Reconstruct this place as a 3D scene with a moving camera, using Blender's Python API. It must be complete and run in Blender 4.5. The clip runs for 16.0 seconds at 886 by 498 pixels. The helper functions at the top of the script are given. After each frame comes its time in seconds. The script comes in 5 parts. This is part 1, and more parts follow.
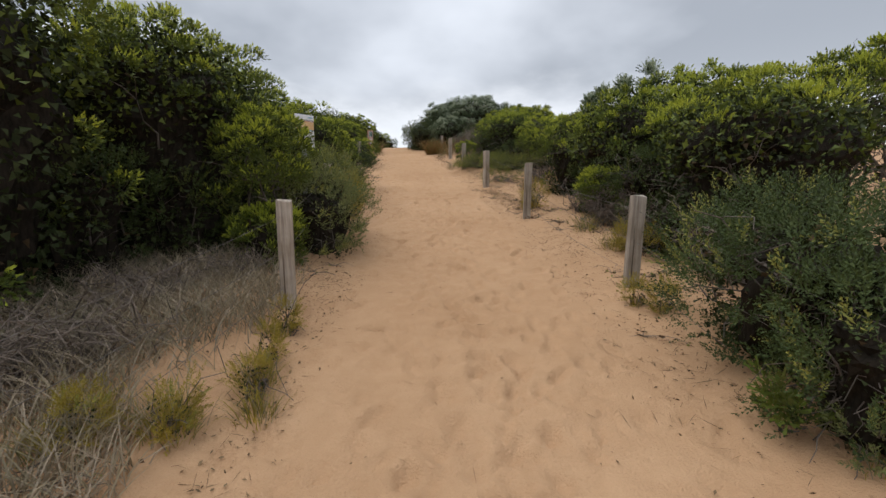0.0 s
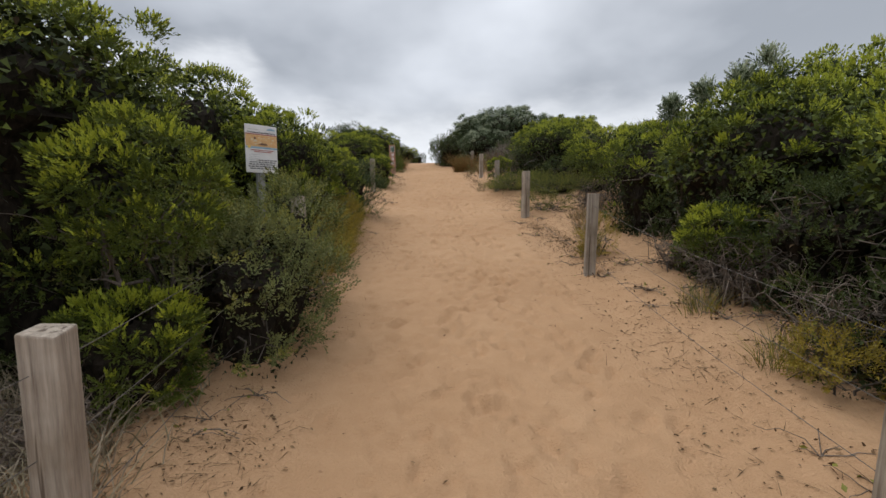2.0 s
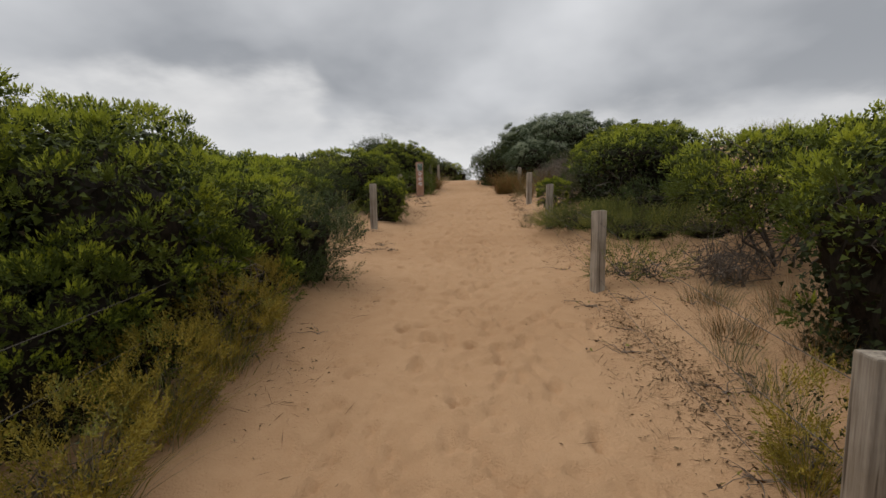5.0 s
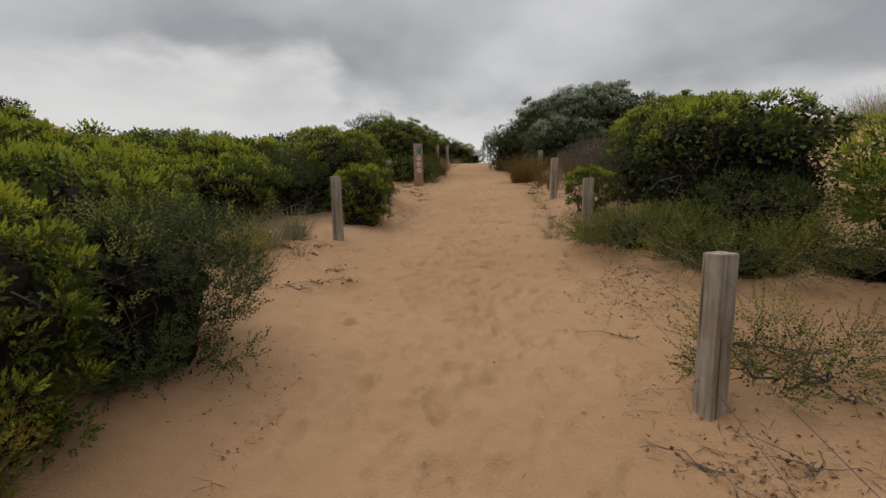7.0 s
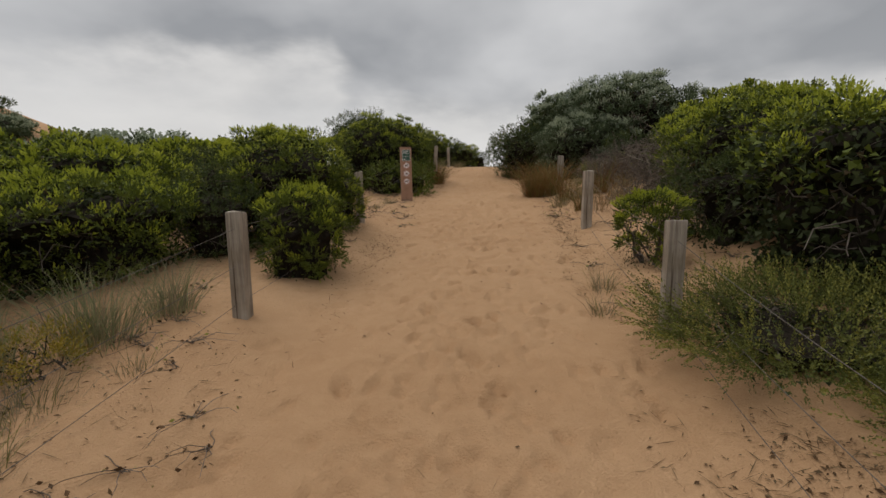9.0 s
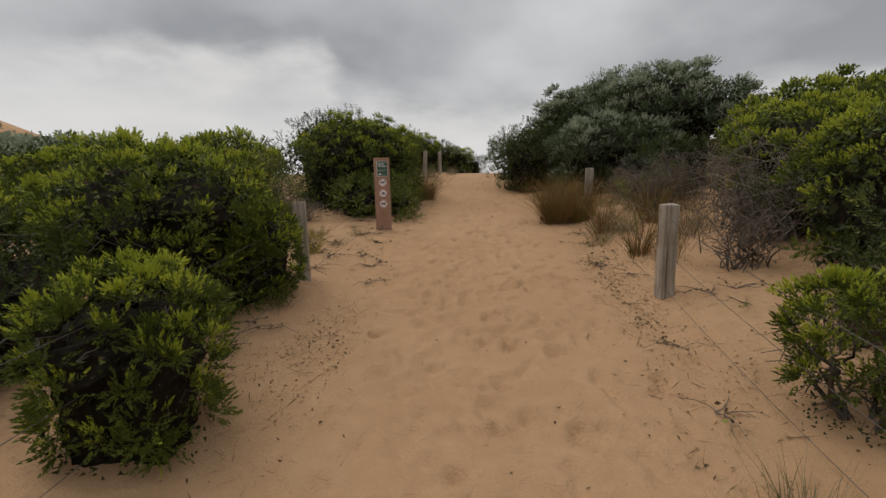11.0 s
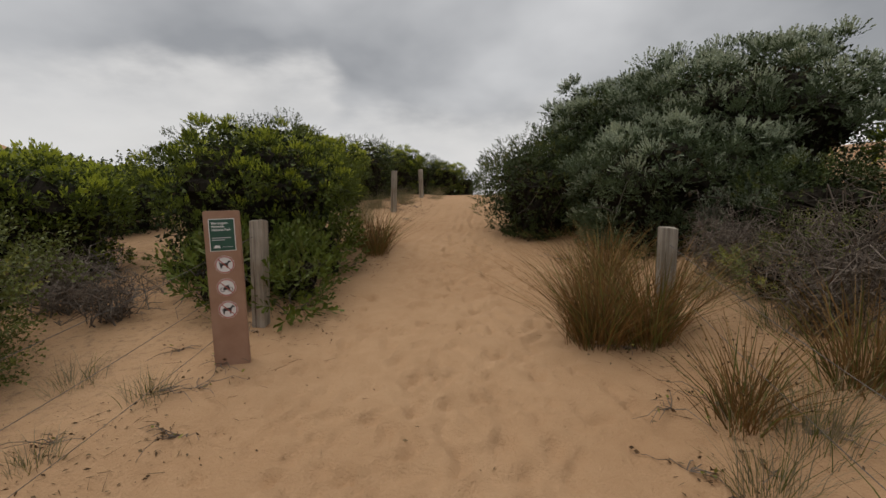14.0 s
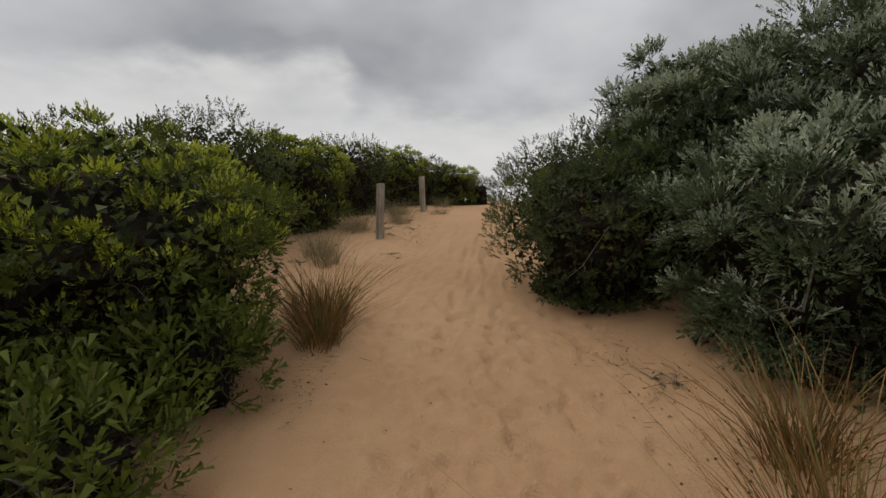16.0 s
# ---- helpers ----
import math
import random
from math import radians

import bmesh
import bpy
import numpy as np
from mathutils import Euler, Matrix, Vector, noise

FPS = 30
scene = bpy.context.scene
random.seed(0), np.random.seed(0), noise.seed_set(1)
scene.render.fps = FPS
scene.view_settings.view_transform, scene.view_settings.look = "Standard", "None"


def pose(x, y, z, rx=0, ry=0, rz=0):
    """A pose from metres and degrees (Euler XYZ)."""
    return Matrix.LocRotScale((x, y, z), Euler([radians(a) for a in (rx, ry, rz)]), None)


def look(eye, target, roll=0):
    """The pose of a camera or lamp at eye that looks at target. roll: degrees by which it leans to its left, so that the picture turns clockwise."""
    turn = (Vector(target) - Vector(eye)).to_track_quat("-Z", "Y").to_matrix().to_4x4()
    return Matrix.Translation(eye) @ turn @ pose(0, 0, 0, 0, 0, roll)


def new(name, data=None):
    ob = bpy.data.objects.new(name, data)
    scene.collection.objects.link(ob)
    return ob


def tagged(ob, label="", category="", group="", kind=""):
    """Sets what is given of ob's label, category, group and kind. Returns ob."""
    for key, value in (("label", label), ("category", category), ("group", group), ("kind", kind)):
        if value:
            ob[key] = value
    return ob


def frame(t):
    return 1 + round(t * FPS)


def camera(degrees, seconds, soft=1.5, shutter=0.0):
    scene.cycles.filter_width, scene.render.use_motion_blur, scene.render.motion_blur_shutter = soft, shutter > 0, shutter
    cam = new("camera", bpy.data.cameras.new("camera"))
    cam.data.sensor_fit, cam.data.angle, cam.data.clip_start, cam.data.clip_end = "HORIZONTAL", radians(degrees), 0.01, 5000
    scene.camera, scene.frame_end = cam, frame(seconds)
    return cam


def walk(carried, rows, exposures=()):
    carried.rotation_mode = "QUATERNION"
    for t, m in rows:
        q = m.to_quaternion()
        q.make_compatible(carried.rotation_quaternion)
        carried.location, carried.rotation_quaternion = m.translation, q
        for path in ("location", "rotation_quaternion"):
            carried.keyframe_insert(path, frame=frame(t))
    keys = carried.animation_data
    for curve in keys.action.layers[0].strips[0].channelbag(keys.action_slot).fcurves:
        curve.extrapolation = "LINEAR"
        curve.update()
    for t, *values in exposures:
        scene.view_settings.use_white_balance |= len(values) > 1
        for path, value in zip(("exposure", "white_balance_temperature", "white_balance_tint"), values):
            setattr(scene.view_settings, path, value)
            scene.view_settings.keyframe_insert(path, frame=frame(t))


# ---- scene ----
cam = camera(88.75, 16.0)
ROWS = [
    (0.0, 0.003, 0.159, 1.643, -0.22, -7.82, 0.20),
    (0.5, 0.048, 0.674, 1.701, 1.44, -7.66, 0.13),
    (1.0, 0.091, 1.275, 1.762, 2.59, -7.43, -0.03),
    (1.5, 0.080, 1.885, 1.862, 3.74, -6.93, -0.00),
    (2.0, 0.107, 2.486, 1.956, 3.84, -6.20, 0.02),
    (2.5, 0.083, 3.015, 2.035, 4.63, -4.98, 0.25),
    (3.0, 0.142, 3.612, 2.074, 5.96, -4.35, 0.22),
    (3.5, 0.190, 4.178, 2.161, 7.32, -4.00, 0.31),
    (4.0, 0.236, 4.828, 2.276, 8.90, -4.04, 0.27),
    (4.5, 0.350, 5.366, 2.348, 9.79, -4.32, 0.18),
    (5.0, 0.337, 6.001, 2.458, 10.65, -4.60, 0.13),
    (7.5, 0.146, 9.096, 2.836, 13.00, -7.40, -0.10),
    (8.0, 0.096, 9.744, 2.911, 13.31, -7.46, -0.11),
    (8.5, 0.014, 10.295, 3.008, 13.26, -7.37, -0.07),
    (9.0, -0.129, 10.925, 3.135, 13.30, -7.22, -0.22),
    (11.5, -0.698, 13.868, 3.583, 11.94, -7.23, 0.13),
    (12.0, -0.719, 14.461, 3.658, 11.72, -7.25, 0.25),
    (12.5, -0.794, 15.105, 3.780, 11.97, -6.87, 0.42),
    (13.0, -0.776, 15.764, 3.906, 11.85, -6.77, 0.17),
    (13.5, -0.810, 16.379, 3.971, 12.11, -6.56, 0.16),
    (14.0, -0.854, 17.042, 4.073, 12.55, -6.05, 0.07),
    (14.5, -0.877, 17.634, 4.162, 12.87, -5.97, -0.13),
    (15.0, -1.006, 18.358, 4.288, 13.36, -6.27, -0.16),
    (15.5, -1.165, 19.046, 4.404, 13.59, -6.37, 0.02),
    (16.0, -1.280, 19.750, 4.510, 14.30, -6.49, 0.13),
]
EXPOSURES = [(0.0, 0.36, 6100, 10), (2.5, 0.20, 6200, 10), (5.0, -0.06, 6500, 10), (9.0, -0.17, 6650, 10), (16.0, -0.19, 6600, 10)]
walk(cam, [(t, pose(x, y, z, 90 + pitch, roll, yaw)) for t, x, y, z, yaw, pitch, roll in ROWS], EXPOSURES)


# ---- world and sun: an overcast sky with a brighter break low over the dunes ----
SUN_EL, SUN_AZ = 64.0, -75.0


def build_world():
    world = bpy.data.worlds.new("overcast_sky")
    scene.world = world
    world.use_nodes = True
    nt = world.node_tree
    nt.nodes.clear()
    N, L = nt.nodes.new, nt.links.new
    out = N("ShaderNodeOutputWorld")
    sky = N("ShaderNodeTexSky")
    sky.sky_type = "NISHITA"
    sky.sun_disc = False
    sky.sun_elevation, sky.sun_rotation = radians(SUN_EL), radians(SUN_AZ)
    coord = N("ShaderNodeTexCoord")
    sep = N("ShaderNodeSeparateXYZ")
    L(coord.outputs["Generated"], sep.inputs[0])

    def math_node(op, a, b=None, clamp=False):
        n = N("ShaderNodeMath")
        n.operation = op
        n.use_clamp = clamp
        for i, v in enumerate((a, b)):
            if v is None:
                continue
            if isinstance(v, (int, float)):
                n.inputs[i].default_value = v
            else:
                L(v, n.inputs[i])
        return n.outputs[0]

    zpos = math_node("MAXIMUM", sep.outputs[2], 0.0)
    lift = math_node("ADD", zpos, 0.30)
    comb = N("ShaderNodeCombineXYZ")
    L(math_node("DIVIDE", sep.outputs[0], lift), comb.inputs[0])
    L(math_node("DIVIDE", sep.outputs[1], lift), comb.inputs[1])
    cloud = N("ShaderNodeTexNoise")
    cloud.inputs["Scale"].default_value = 1.05
    cloud.inputs["Detail"].default_value = 5
    cloud.inputs["Roughness"].default_value = 0.45
    cloud.inputs["Distortion"].default_value = 0.1
    L(comb.outputs[0], cloud.inputs["Vector"])
    ramp = N("ShaderNodeValToRGB")
    e = ramp.color_ramp.elements
    e[0].position, e[0].color = 0.38, (0.36, 0.375, 0.40, 1)
    e[1].position, e[1].color = 0.64, (0.76, 0.77, 0.79, 1)
    L(cloud.outputs["Fac"], ramp.inputs[0])
    # paler towards the horizon
    low = math_node("SUBTRACT", 1.0, math_node("MULTIPLY", zpos, 3.6), True)
    low = math_node("POWER", low, 1.6)
    pale = N("ShaderNodeMixRGB")
    pale.inputs[2].default_value = (0.84, 0.84, 0.845, 1)
    L(math_node("MULTIPLY", low, 0.6), pale.inputs[0])
    L(ramp.outputs[0], pale.inputs[1])
    # the cloud deck ends in a ragged edge; below it the sky is bright, highest in the break to the left
    az = math_node("ARCTAN2", sep.outputs[0], sep.outputs[1])
    step = N("ShaderNodeMapRange")
    step.interpolation_type = "SMOOTHSTEP"
    step.inputs["From Min"].default_value, step.inputs["From Max"].default_value = radians(-29), radians(-24)
    step.inputs["To Min"].default_value, step.inputs["To Max"].default_value = 0.262, 0.165
    L(math_node("ADD", az, math_node("MULTIPLY", math_node("SUBTRACT", cloud.outputs["Fac"], 0.5), 0.35)), step.inputs["Value"])
    west = N("ShaderNodeMapRange")
    west.interpolation_type = "SMOOTHSTEP"
    west.inputs["From Min"].default_value, west.inputs["From Max"].default_value = radians(-60), radians(-34)
    west.inputs["To Min"].default_value, west.inputs["To Max"].default_value = -0.085, 0.0
    L(az, west.inputs["Value"])
    rag = N("ShaderNodeTexNoise")
    rag.inputs["Scale"].default_value, rag.inputs["Detail"].default_value, rag.inputs["Roughness"].default_value = 4.2, 5, 0.55
    stretch = N("ShaderNodeMapping")
    stretch.inputs["Scale"].default_value = (1, 1, 2.4)
    L(coord.outputs["Generated"], stretch.inputs[0])
    L(stretch.outputs[0], rag.inputs["Vector"])
    base = math_node("ADD", math_node("ADD", step.outputs[0], west.outputs[0]), math_node("MULTIPLY", math_node("SUBTRACT", rag.outputs["Fac"], 0.5), 0.16))
    gap = N("ShaderNodeMapRange")
    gap.interpolation_type = "SMOOTHSTEP"
    gap.inputs["From Min"].default_value, gap.inputs["From Max"].default_value = -0.055, 0.03
    L(math_node("SUBTRACT", base, sep.outputs[2]), gap.inputs["Value"])
    bright = N("ShaderNodeMixRGB")
    bright.inputs[2].default_value = (0.83, 0.825, 0.82, 1)
    L(math_node("MULTIPLY", gap.outputs[0], math_node("ADD", 0.10, math_node("MULTIPLY", rag.outputs["Fac"], 1.25)), True), bright.inputs[0])
    L(pale.outputs[0], bright.inputs[1])
    # thinner, lighter cloud overhead
    over = N("ShaderNodeMapRange")
    over.interpolation_type = "SMOOTHSTEP"
    over.inputs["From Min"].default_value, over.inputs["From Max"].default_value = 0.45, 0.95
    over.inputs["To Min"].default_value, over.inputs["To Max"].default_value = 1.0, 1.9
    L(sep.outputs[2], over.inputs["Value"])
    clouds, blue = N("ShaderNodeBackground"), N("ShaderNodeBackground")
    L(bright.outputs[0], clouds.inputs[0])
    L(over.outputs[0], clouds.inputs[1])
    L(sky.outputs[0], blue.inputs[0])
    blue.inputs[1].default_value = 0.06
    mix = N("ShaderNodeMixShader")
    mix.inputs[0].default_value = 0.94
    L(blue.outputs[0], mix.inputs[1])
    L(clouds.outputs[0], mix.inputs[2])
    L(mix.outputs[0], out.inputs[0])


build_world()
sun = new("sun", bpy.data.lights.new("sun", "SUN"))
sun.data.energy, sun.data.angle, sun.data.color = 1.35, radians(50), (1.0, 0.96, 0.9)
_az, _el = radians(SUN_AZ), radians(SUN_EL)
sun.matrix_basis = look((0, 0, 40), (-30 * math.sin(_az), -30 * math.cos(_az), 40 - 30 * math.tan(_el)))


# ---- materials ----
def material(name):
    mat = bpy.data.materials.new(name)
    mat.use_nodes = True
    nt = mat.node_tree
    bsdf = nt.nodes["Principled BSDF"]
    return mat, nt, bsdf


def noise_tex(nt, scale, detail=4, rough=0.55, coord="Object", stretch=None):
    n = nt.nodes.new("ShaderNodeTexNoise")
    n.inputs["Scale"].default_value, n.inputs["Detail"].default_value, n.inputs["Roughness"].default_value = scale, detail, rough
    c = nt.nodes.new("ShaderNodeTexCoord")
    src = c.outputs[coord]
    if stretch:
        m = nt.nodes.new("ShaderNodeMapping")
        m.inputs["Scale"].default_value = stretch
        nt.links.new(src, m.inputs[0])
        src = m.outputs[0]
    nt.links.new(src, n.inputs["Vector"])
    return n.outputs["Fac"]


def ramp_of(nt, fac, stops):
    r = nt.nodes.new("ShaderNodeValToRGB")
    el = r.color_ramp.elements
    while len(el) < len(stops):
        el.new(0.5)
    for e, (p, c) in zip(el, stops):
        e.position, e.color = p, (*c, 1)
    nt.links.new(fac, r.inputs[0])
    return r.outputs[0]


def mix_rgb(nt, fac, a, b, mode="MIX"):
    m = nt.nodes.new("ShaderNodeMixRGB")
    m.blend_type = mode
    for i, v in enumerate((fac, a, b)):
        if isinstance(v, (int, float)):
            m.inputs[i].default_value = v
        elif isinstance(v, tuple):
            m.inputs[i].default_value = (*v, 1)
        else:
            nt.links.new(v, m.inputs[i])
    return m.outputs[0]


def bump(nt, bsdf, height, strength, dist):
    b = nt.nodes.new("ShaderNodeBump")
    b.inputs["Strength"].default_value, b.inputs["Distance"].default_value = strength, dist
    nt.links.new(height, b.inputs["Height"])
    nt.links.new(b.outputs[0], bsdf.inputs["Normal"])


def sand_material():
    mat, nt, bsdf = material("sand")
    broad = ramp_of(nt, noise_tex(nt, 0.55, 5), [(0.3, (0.425, 0.256, 0.138)), (0.7, (0.495, 0.312, 0.176))])
    fine = ramp_of(nt, noise_tex(nt, 260, 3, 0.7), [(0.3, (0.72, 0.70, 0.66)), (0.7, (1.0, 1.0, 1.0))])
    col = mix_rgb(nt, 0.55, broad, fine, "MULTIPLY")
    patch = ramp_of(nt, noise_tex(nt, 7.0, 4), [(0.42, (0.88, 0.85, 0.82)), (0.62, (1, 1, 1))])
    col = mix_rgb(nt, 0.45, col, patch, "MULTIPLY")
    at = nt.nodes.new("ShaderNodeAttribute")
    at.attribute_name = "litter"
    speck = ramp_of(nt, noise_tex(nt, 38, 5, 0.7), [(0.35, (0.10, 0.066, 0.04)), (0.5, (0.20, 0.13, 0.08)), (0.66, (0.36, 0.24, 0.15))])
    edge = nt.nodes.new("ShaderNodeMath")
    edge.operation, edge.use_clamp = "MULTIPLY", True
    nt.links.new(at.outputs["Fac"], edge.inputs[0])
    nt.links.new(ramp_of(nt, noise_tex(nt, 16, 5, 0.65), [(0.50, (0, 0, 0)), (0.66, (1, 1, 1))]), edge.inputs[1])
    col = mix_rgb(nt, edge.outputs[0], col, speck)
    nt.links.new(col, bsdf.inputs["Base Color"])
    bsdf.inputs["Roughness"].default_value = 0.95
    bsdf.inputs["Specular IOR Level"].default_value = 0.15
    add = nt.nodes.new("ShaderNodeMath")
    add.operation = "ADD"
    nt.links.new(noise_tex(nt, 70, 4, 0.6), add.inputs[0])
    nt.links.new(noise_tex(nt, 19, 5, 0.62), add.inputs[1])
    bump(nt, bsdf, add.outputs[0], 0.8, 0.017)
    return mat


def leaf_material(name, dark, light, rough=0.5, through_light=0.2):
    """Leaves differ one from another; a little light comes through."""
    mat, nt, bsdf = material(name)
    geo = nt.nodes.new("ShaderNodeNewGeometry")
    deep = tuple(a * 0.72 + b * 0.28 for a, b in zip(dark, light))
    pale = tuple(a * 0.25 + b * 0.75 for a, b in zip(dark, light))
    col = ramp_of(nt, geo.outputs["Random Per Island"], [(0.0, deep), (1.0, pale)])
    big = ramp_of(nt, noise_tex(nt, 2.3, 3), [(0.35, (0.72, 0.76, 0.70)), (0.68, (1.12, 1.1, 1.0))])
    col = mix_rgb(nt, 0.9, col, big, "MULTIPLY")
    mid = ramp_of(nt, noise_tex(nt, 8.0, 2), [(0.36, (0.74, 0.76, 0.74)), (0.64, (1.12, 1.1, 1.04))])
    col = mix_rgb(nt, 0.8, col, mid, "MULTIPLY")
    nt.links.new(col, bsdf.inputs["Base Color"])
    bsdf.inputs["Roughness"].default_value = rough
    bsdf.inputs["Specular IOR Level"].default_value = 0.15
    tr = nt.nodes.new("ShaderNodeBsdfTranslucent")
    nt.links.new(col, tr.inputs[0])
    mx = nt.nodes.new("ShaderNodeMixShader")
    mx.inputs[0].default_value = through_light
    nt.links.new(bsdf.outputs[0], mx.inputs[1])
    nt.links.new(tr.outputs[0], mx.inputs[2])
    nt.links.new(mx.outputs[0], nt.nodes["Material Output"].inputs[0])
    return mat


def bark_material(name, dark, light):
    mat, nt, bsdf = material(name)
    col = ramp_of(nt, noise_tex(nt, 30, 5, 0.65, stretch=(1, 1, 0.35)), [(0.3, dark), (0.7, light)])
    nt.links.new(col, bsdf.inputs["Base Color"])
    bsdf.inputs["Roughness"].default_value = 0.9
    bump(nt, bsdf, noise_tex(nt, 60, 4, 0.6, stretch=(1, 1, 0.3)), 0.5, 0.01)
    return mat


def timber_material():
    """Weathered grey pine with dark drying cracks along the grain."""
    mat, nt, bsdf = material("weathered_timber")
    grain = ramp_of(nt, noise_tex(nt, 14, 6, 0.65, stretch=(3.2, 3.2, 0.22)), [(0.28, (0.19, 0.162, 0.135)), (0.48, (0.31, 0.276, 0.235)), (0.72, (0.45, 0.41, 0.358))])
    stain = ramp_of(nt, noise_tex(nt, 3.0, 4), [(0.38, (0.62, 0.57, 0.50)), (0.62, (1, 1, 1))])
    col = mix_rgb(nt, 0.8, grain, stain, "MULTIPLY")
    crack = ramp_of(nt, noise_tex(nt, 10, 3, 0.5, stretch=(3.4, 3.4, 0.15)), [(0.34, (0.36, 0.31, 0.27)), (0.41, (1, 1, 1))])
    col = mix_rgb(nt, 1.0, col, crack, "MULTIPLY")
    info = nt.nodes.new("ShaderNodeObjectInfo")
    tone = ramp_of(nt, info.outputs["Random"], [(0.0, (0.86, 0.84, 0.80)), (1.0, (1.15, 1.1, 1.05))])
    col = mix_rgb(nt, 1.0, col, tone, "MULTIPLY")
    nt.links.new(col, bsdf.inputs["Base Color"])
    bsdf.inputs["Roughness"].default_value = 0.88
    bump(nt, bsdf, noise_tex(nt, 18, 5, 0.6, stretch=(4, 4, 0.15)), 0.6, 0.008)
    return mat


def plain_material(name, dark, light, rough=0.6, metal=0.0, scale=20):
    mat, nt, bsdf = material(name)
    nt.links.new(ramp_of(nt, noise_tex(nt, scale, 4), [(0.3, dark), (0.7, light)]), bsdf.inputs["Base Color"])
    bsdf.inputs["Roughness"].default_value, bsdf.inputs["Metallic"].default_value = rough, metal
    return mat


SAND = sand_material()
TIMBER = timber_material()
BARK = bark_material("grey_brown_bark", (0.045, 0.034, 0.026), (0.15, 0.12, 0.095))
DEAD = bark_material("dead_grey_twig", (0.078, 0.057, 0.042), (0.215, 0.168, 0.13))
BLEACHED = bark_material("bleached_grey_twig", (0.085, 0.064, 0.049), (0.24, 0.195, 0.155))
# near-black, so that gaps in the crowns read as deep shade
SHADE_CORE = bark_material("near_black_shade_core", (0.008, 0.007, 0.005), (0.034, 0.027, 0.020))
SHADE_CORE.node_tree.nodes["Principled BSDF"].inputs["Specular IOR Level"].default_value = 0.05
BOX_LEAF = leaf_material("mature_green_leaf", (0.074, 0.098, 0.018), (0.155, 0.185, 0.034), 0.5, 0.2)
BOX_YOUNG_LIT = leaf_material("young_lit_green_leaf", (0.29, 0.33, 0.036), (0.50, 0.53, 0.066), 0.5, 0.25)
GREY_LEAF = leaf_material("grey_green_leaf", (0.125, 0.140, 0.052), (0.235, 0.24, 0.095), 0.6)
OLIVE_LEAF = leaf_material("olive_yellow_leaf", (0.18, 0.185, 0.045), (0.31, 0.29, 0.075), 0.55)
YELLOW_LEAF = leaf_material("yellowed_leaf", (0.23, 0.175, 0.028), (0.41, 0.31, 0.055), 0.6)
SILVER_LEAF = leaf_material("silver_leaf", (0.27, 0.31, 0.23), (0.48, 0.52, 0.41), 0.6, 0.1)
WATTLE_LEAF = leaf_material("wattle_leaf", (0.060, 0.086, 0.043), (0.135, 0.168, 0.095), 0.55)
DARK_LEAF = leaf_material("dark_olive_leaf", (0.038, 0.058, 0.018), (0.085, 0.105, 0.030), 0.5)
COAST_LEAF = leaf_material("deep_green_coast_leaf", (0.034, 0.054, 0.018), (0.092, 0.116, 0.038), 0.5)
SALT_LEAF = leaf_material("saltbush_leaf", (0.075, 0.088, 0.022), (0.175, 0.185, 0.052), 0.5)
# inner leaves: green darkened to pass for shade within the crown
SHADE_LEAF = leaf_material("inner_shade_leaf", (0.022, 0.030, 0.011), (0.045, 0.055, 0.018), 0.7, 0.05)
DRY_LEAF = leaf_material("dry_brown_leaf", (0.045, 0.032, 0.020), (0.13, 0.088, 0.05), 0.8, 0.1)
STRAW = leaf_material("bleached_straw", (0.20, 0.16, 0.105), (0.40, 0.33, 0.235), 0.75, 0.2)
RUSH = leaf_material("rusty_rush_blade", (0.125, 0.066, 0.026), (0.32, 0.185, 0.072), 0.6, 0.2)
BLUE_BLADE = leaf_material("grey_green_blade", (0.15, 0.165, 0.085), (0.34, 0.345, 0.20), 0.6, 0.2)
GREEN_BLADE = leaf_material("green_grass_blade", (0.085, 0.10, 0.030), (0.23, 0.21, 0.065), 0.6, 0.25)


# ---- mesh helpers ----
def mesh_np(name, verts, faces, mats, index=None, smooth=False):
    """A mesh from arrays of corners and of equal-sided faces."""
    me = bpy.data.meshes.new(name)
    V, F = np.asarray(verts, np.float32), np.asarray(faces, np.int32)
    k = F.shape[1]
    me.vertices.add(len(V))
    me.vertices.foreach_set("co", V.ravel())
    me.loops.add(F.size)
    me.loops.foreach_set("vertex_index", F.ravel())
    me.polygons.add(len(F))
    me.polygons.foreach_set("loop_start", np.arange(0, F.size, k, dtype=np.int32))
    for m in mats:
        me.materials.append(m)
    if index is not None:
        me.polygons.foreach_set("material_index", np.asarray(index, np.int32))
    me.polygons.foreach_set("use_smooth", np.full(len(F), smooth))
    me.update(calc_edges=True)
    me.validate()
    return me


def part(name, bm, mat, parent, label=""):
    """Links a bmesh (freed) or a mesh as one object under a thing or a part."""
    if isinstance(bm, bmesh.types.BMesh):
        me = bpy.data.meshes.new(name)
        bm.to_mesh(me)
        bm.free()
        me.materials.append(mat)
    else:
        me = bm
    ob = new(name, me)
    ob.parent = parent
    return tagged(ob, label) if label else ob


def thing(name, m, label, category, group="", kind=""):
    ob = new(name)
    ob.empty_display_size = 0.1
    ob.matrix_basis = m
    return tagged(ob, label, category, group, kind)


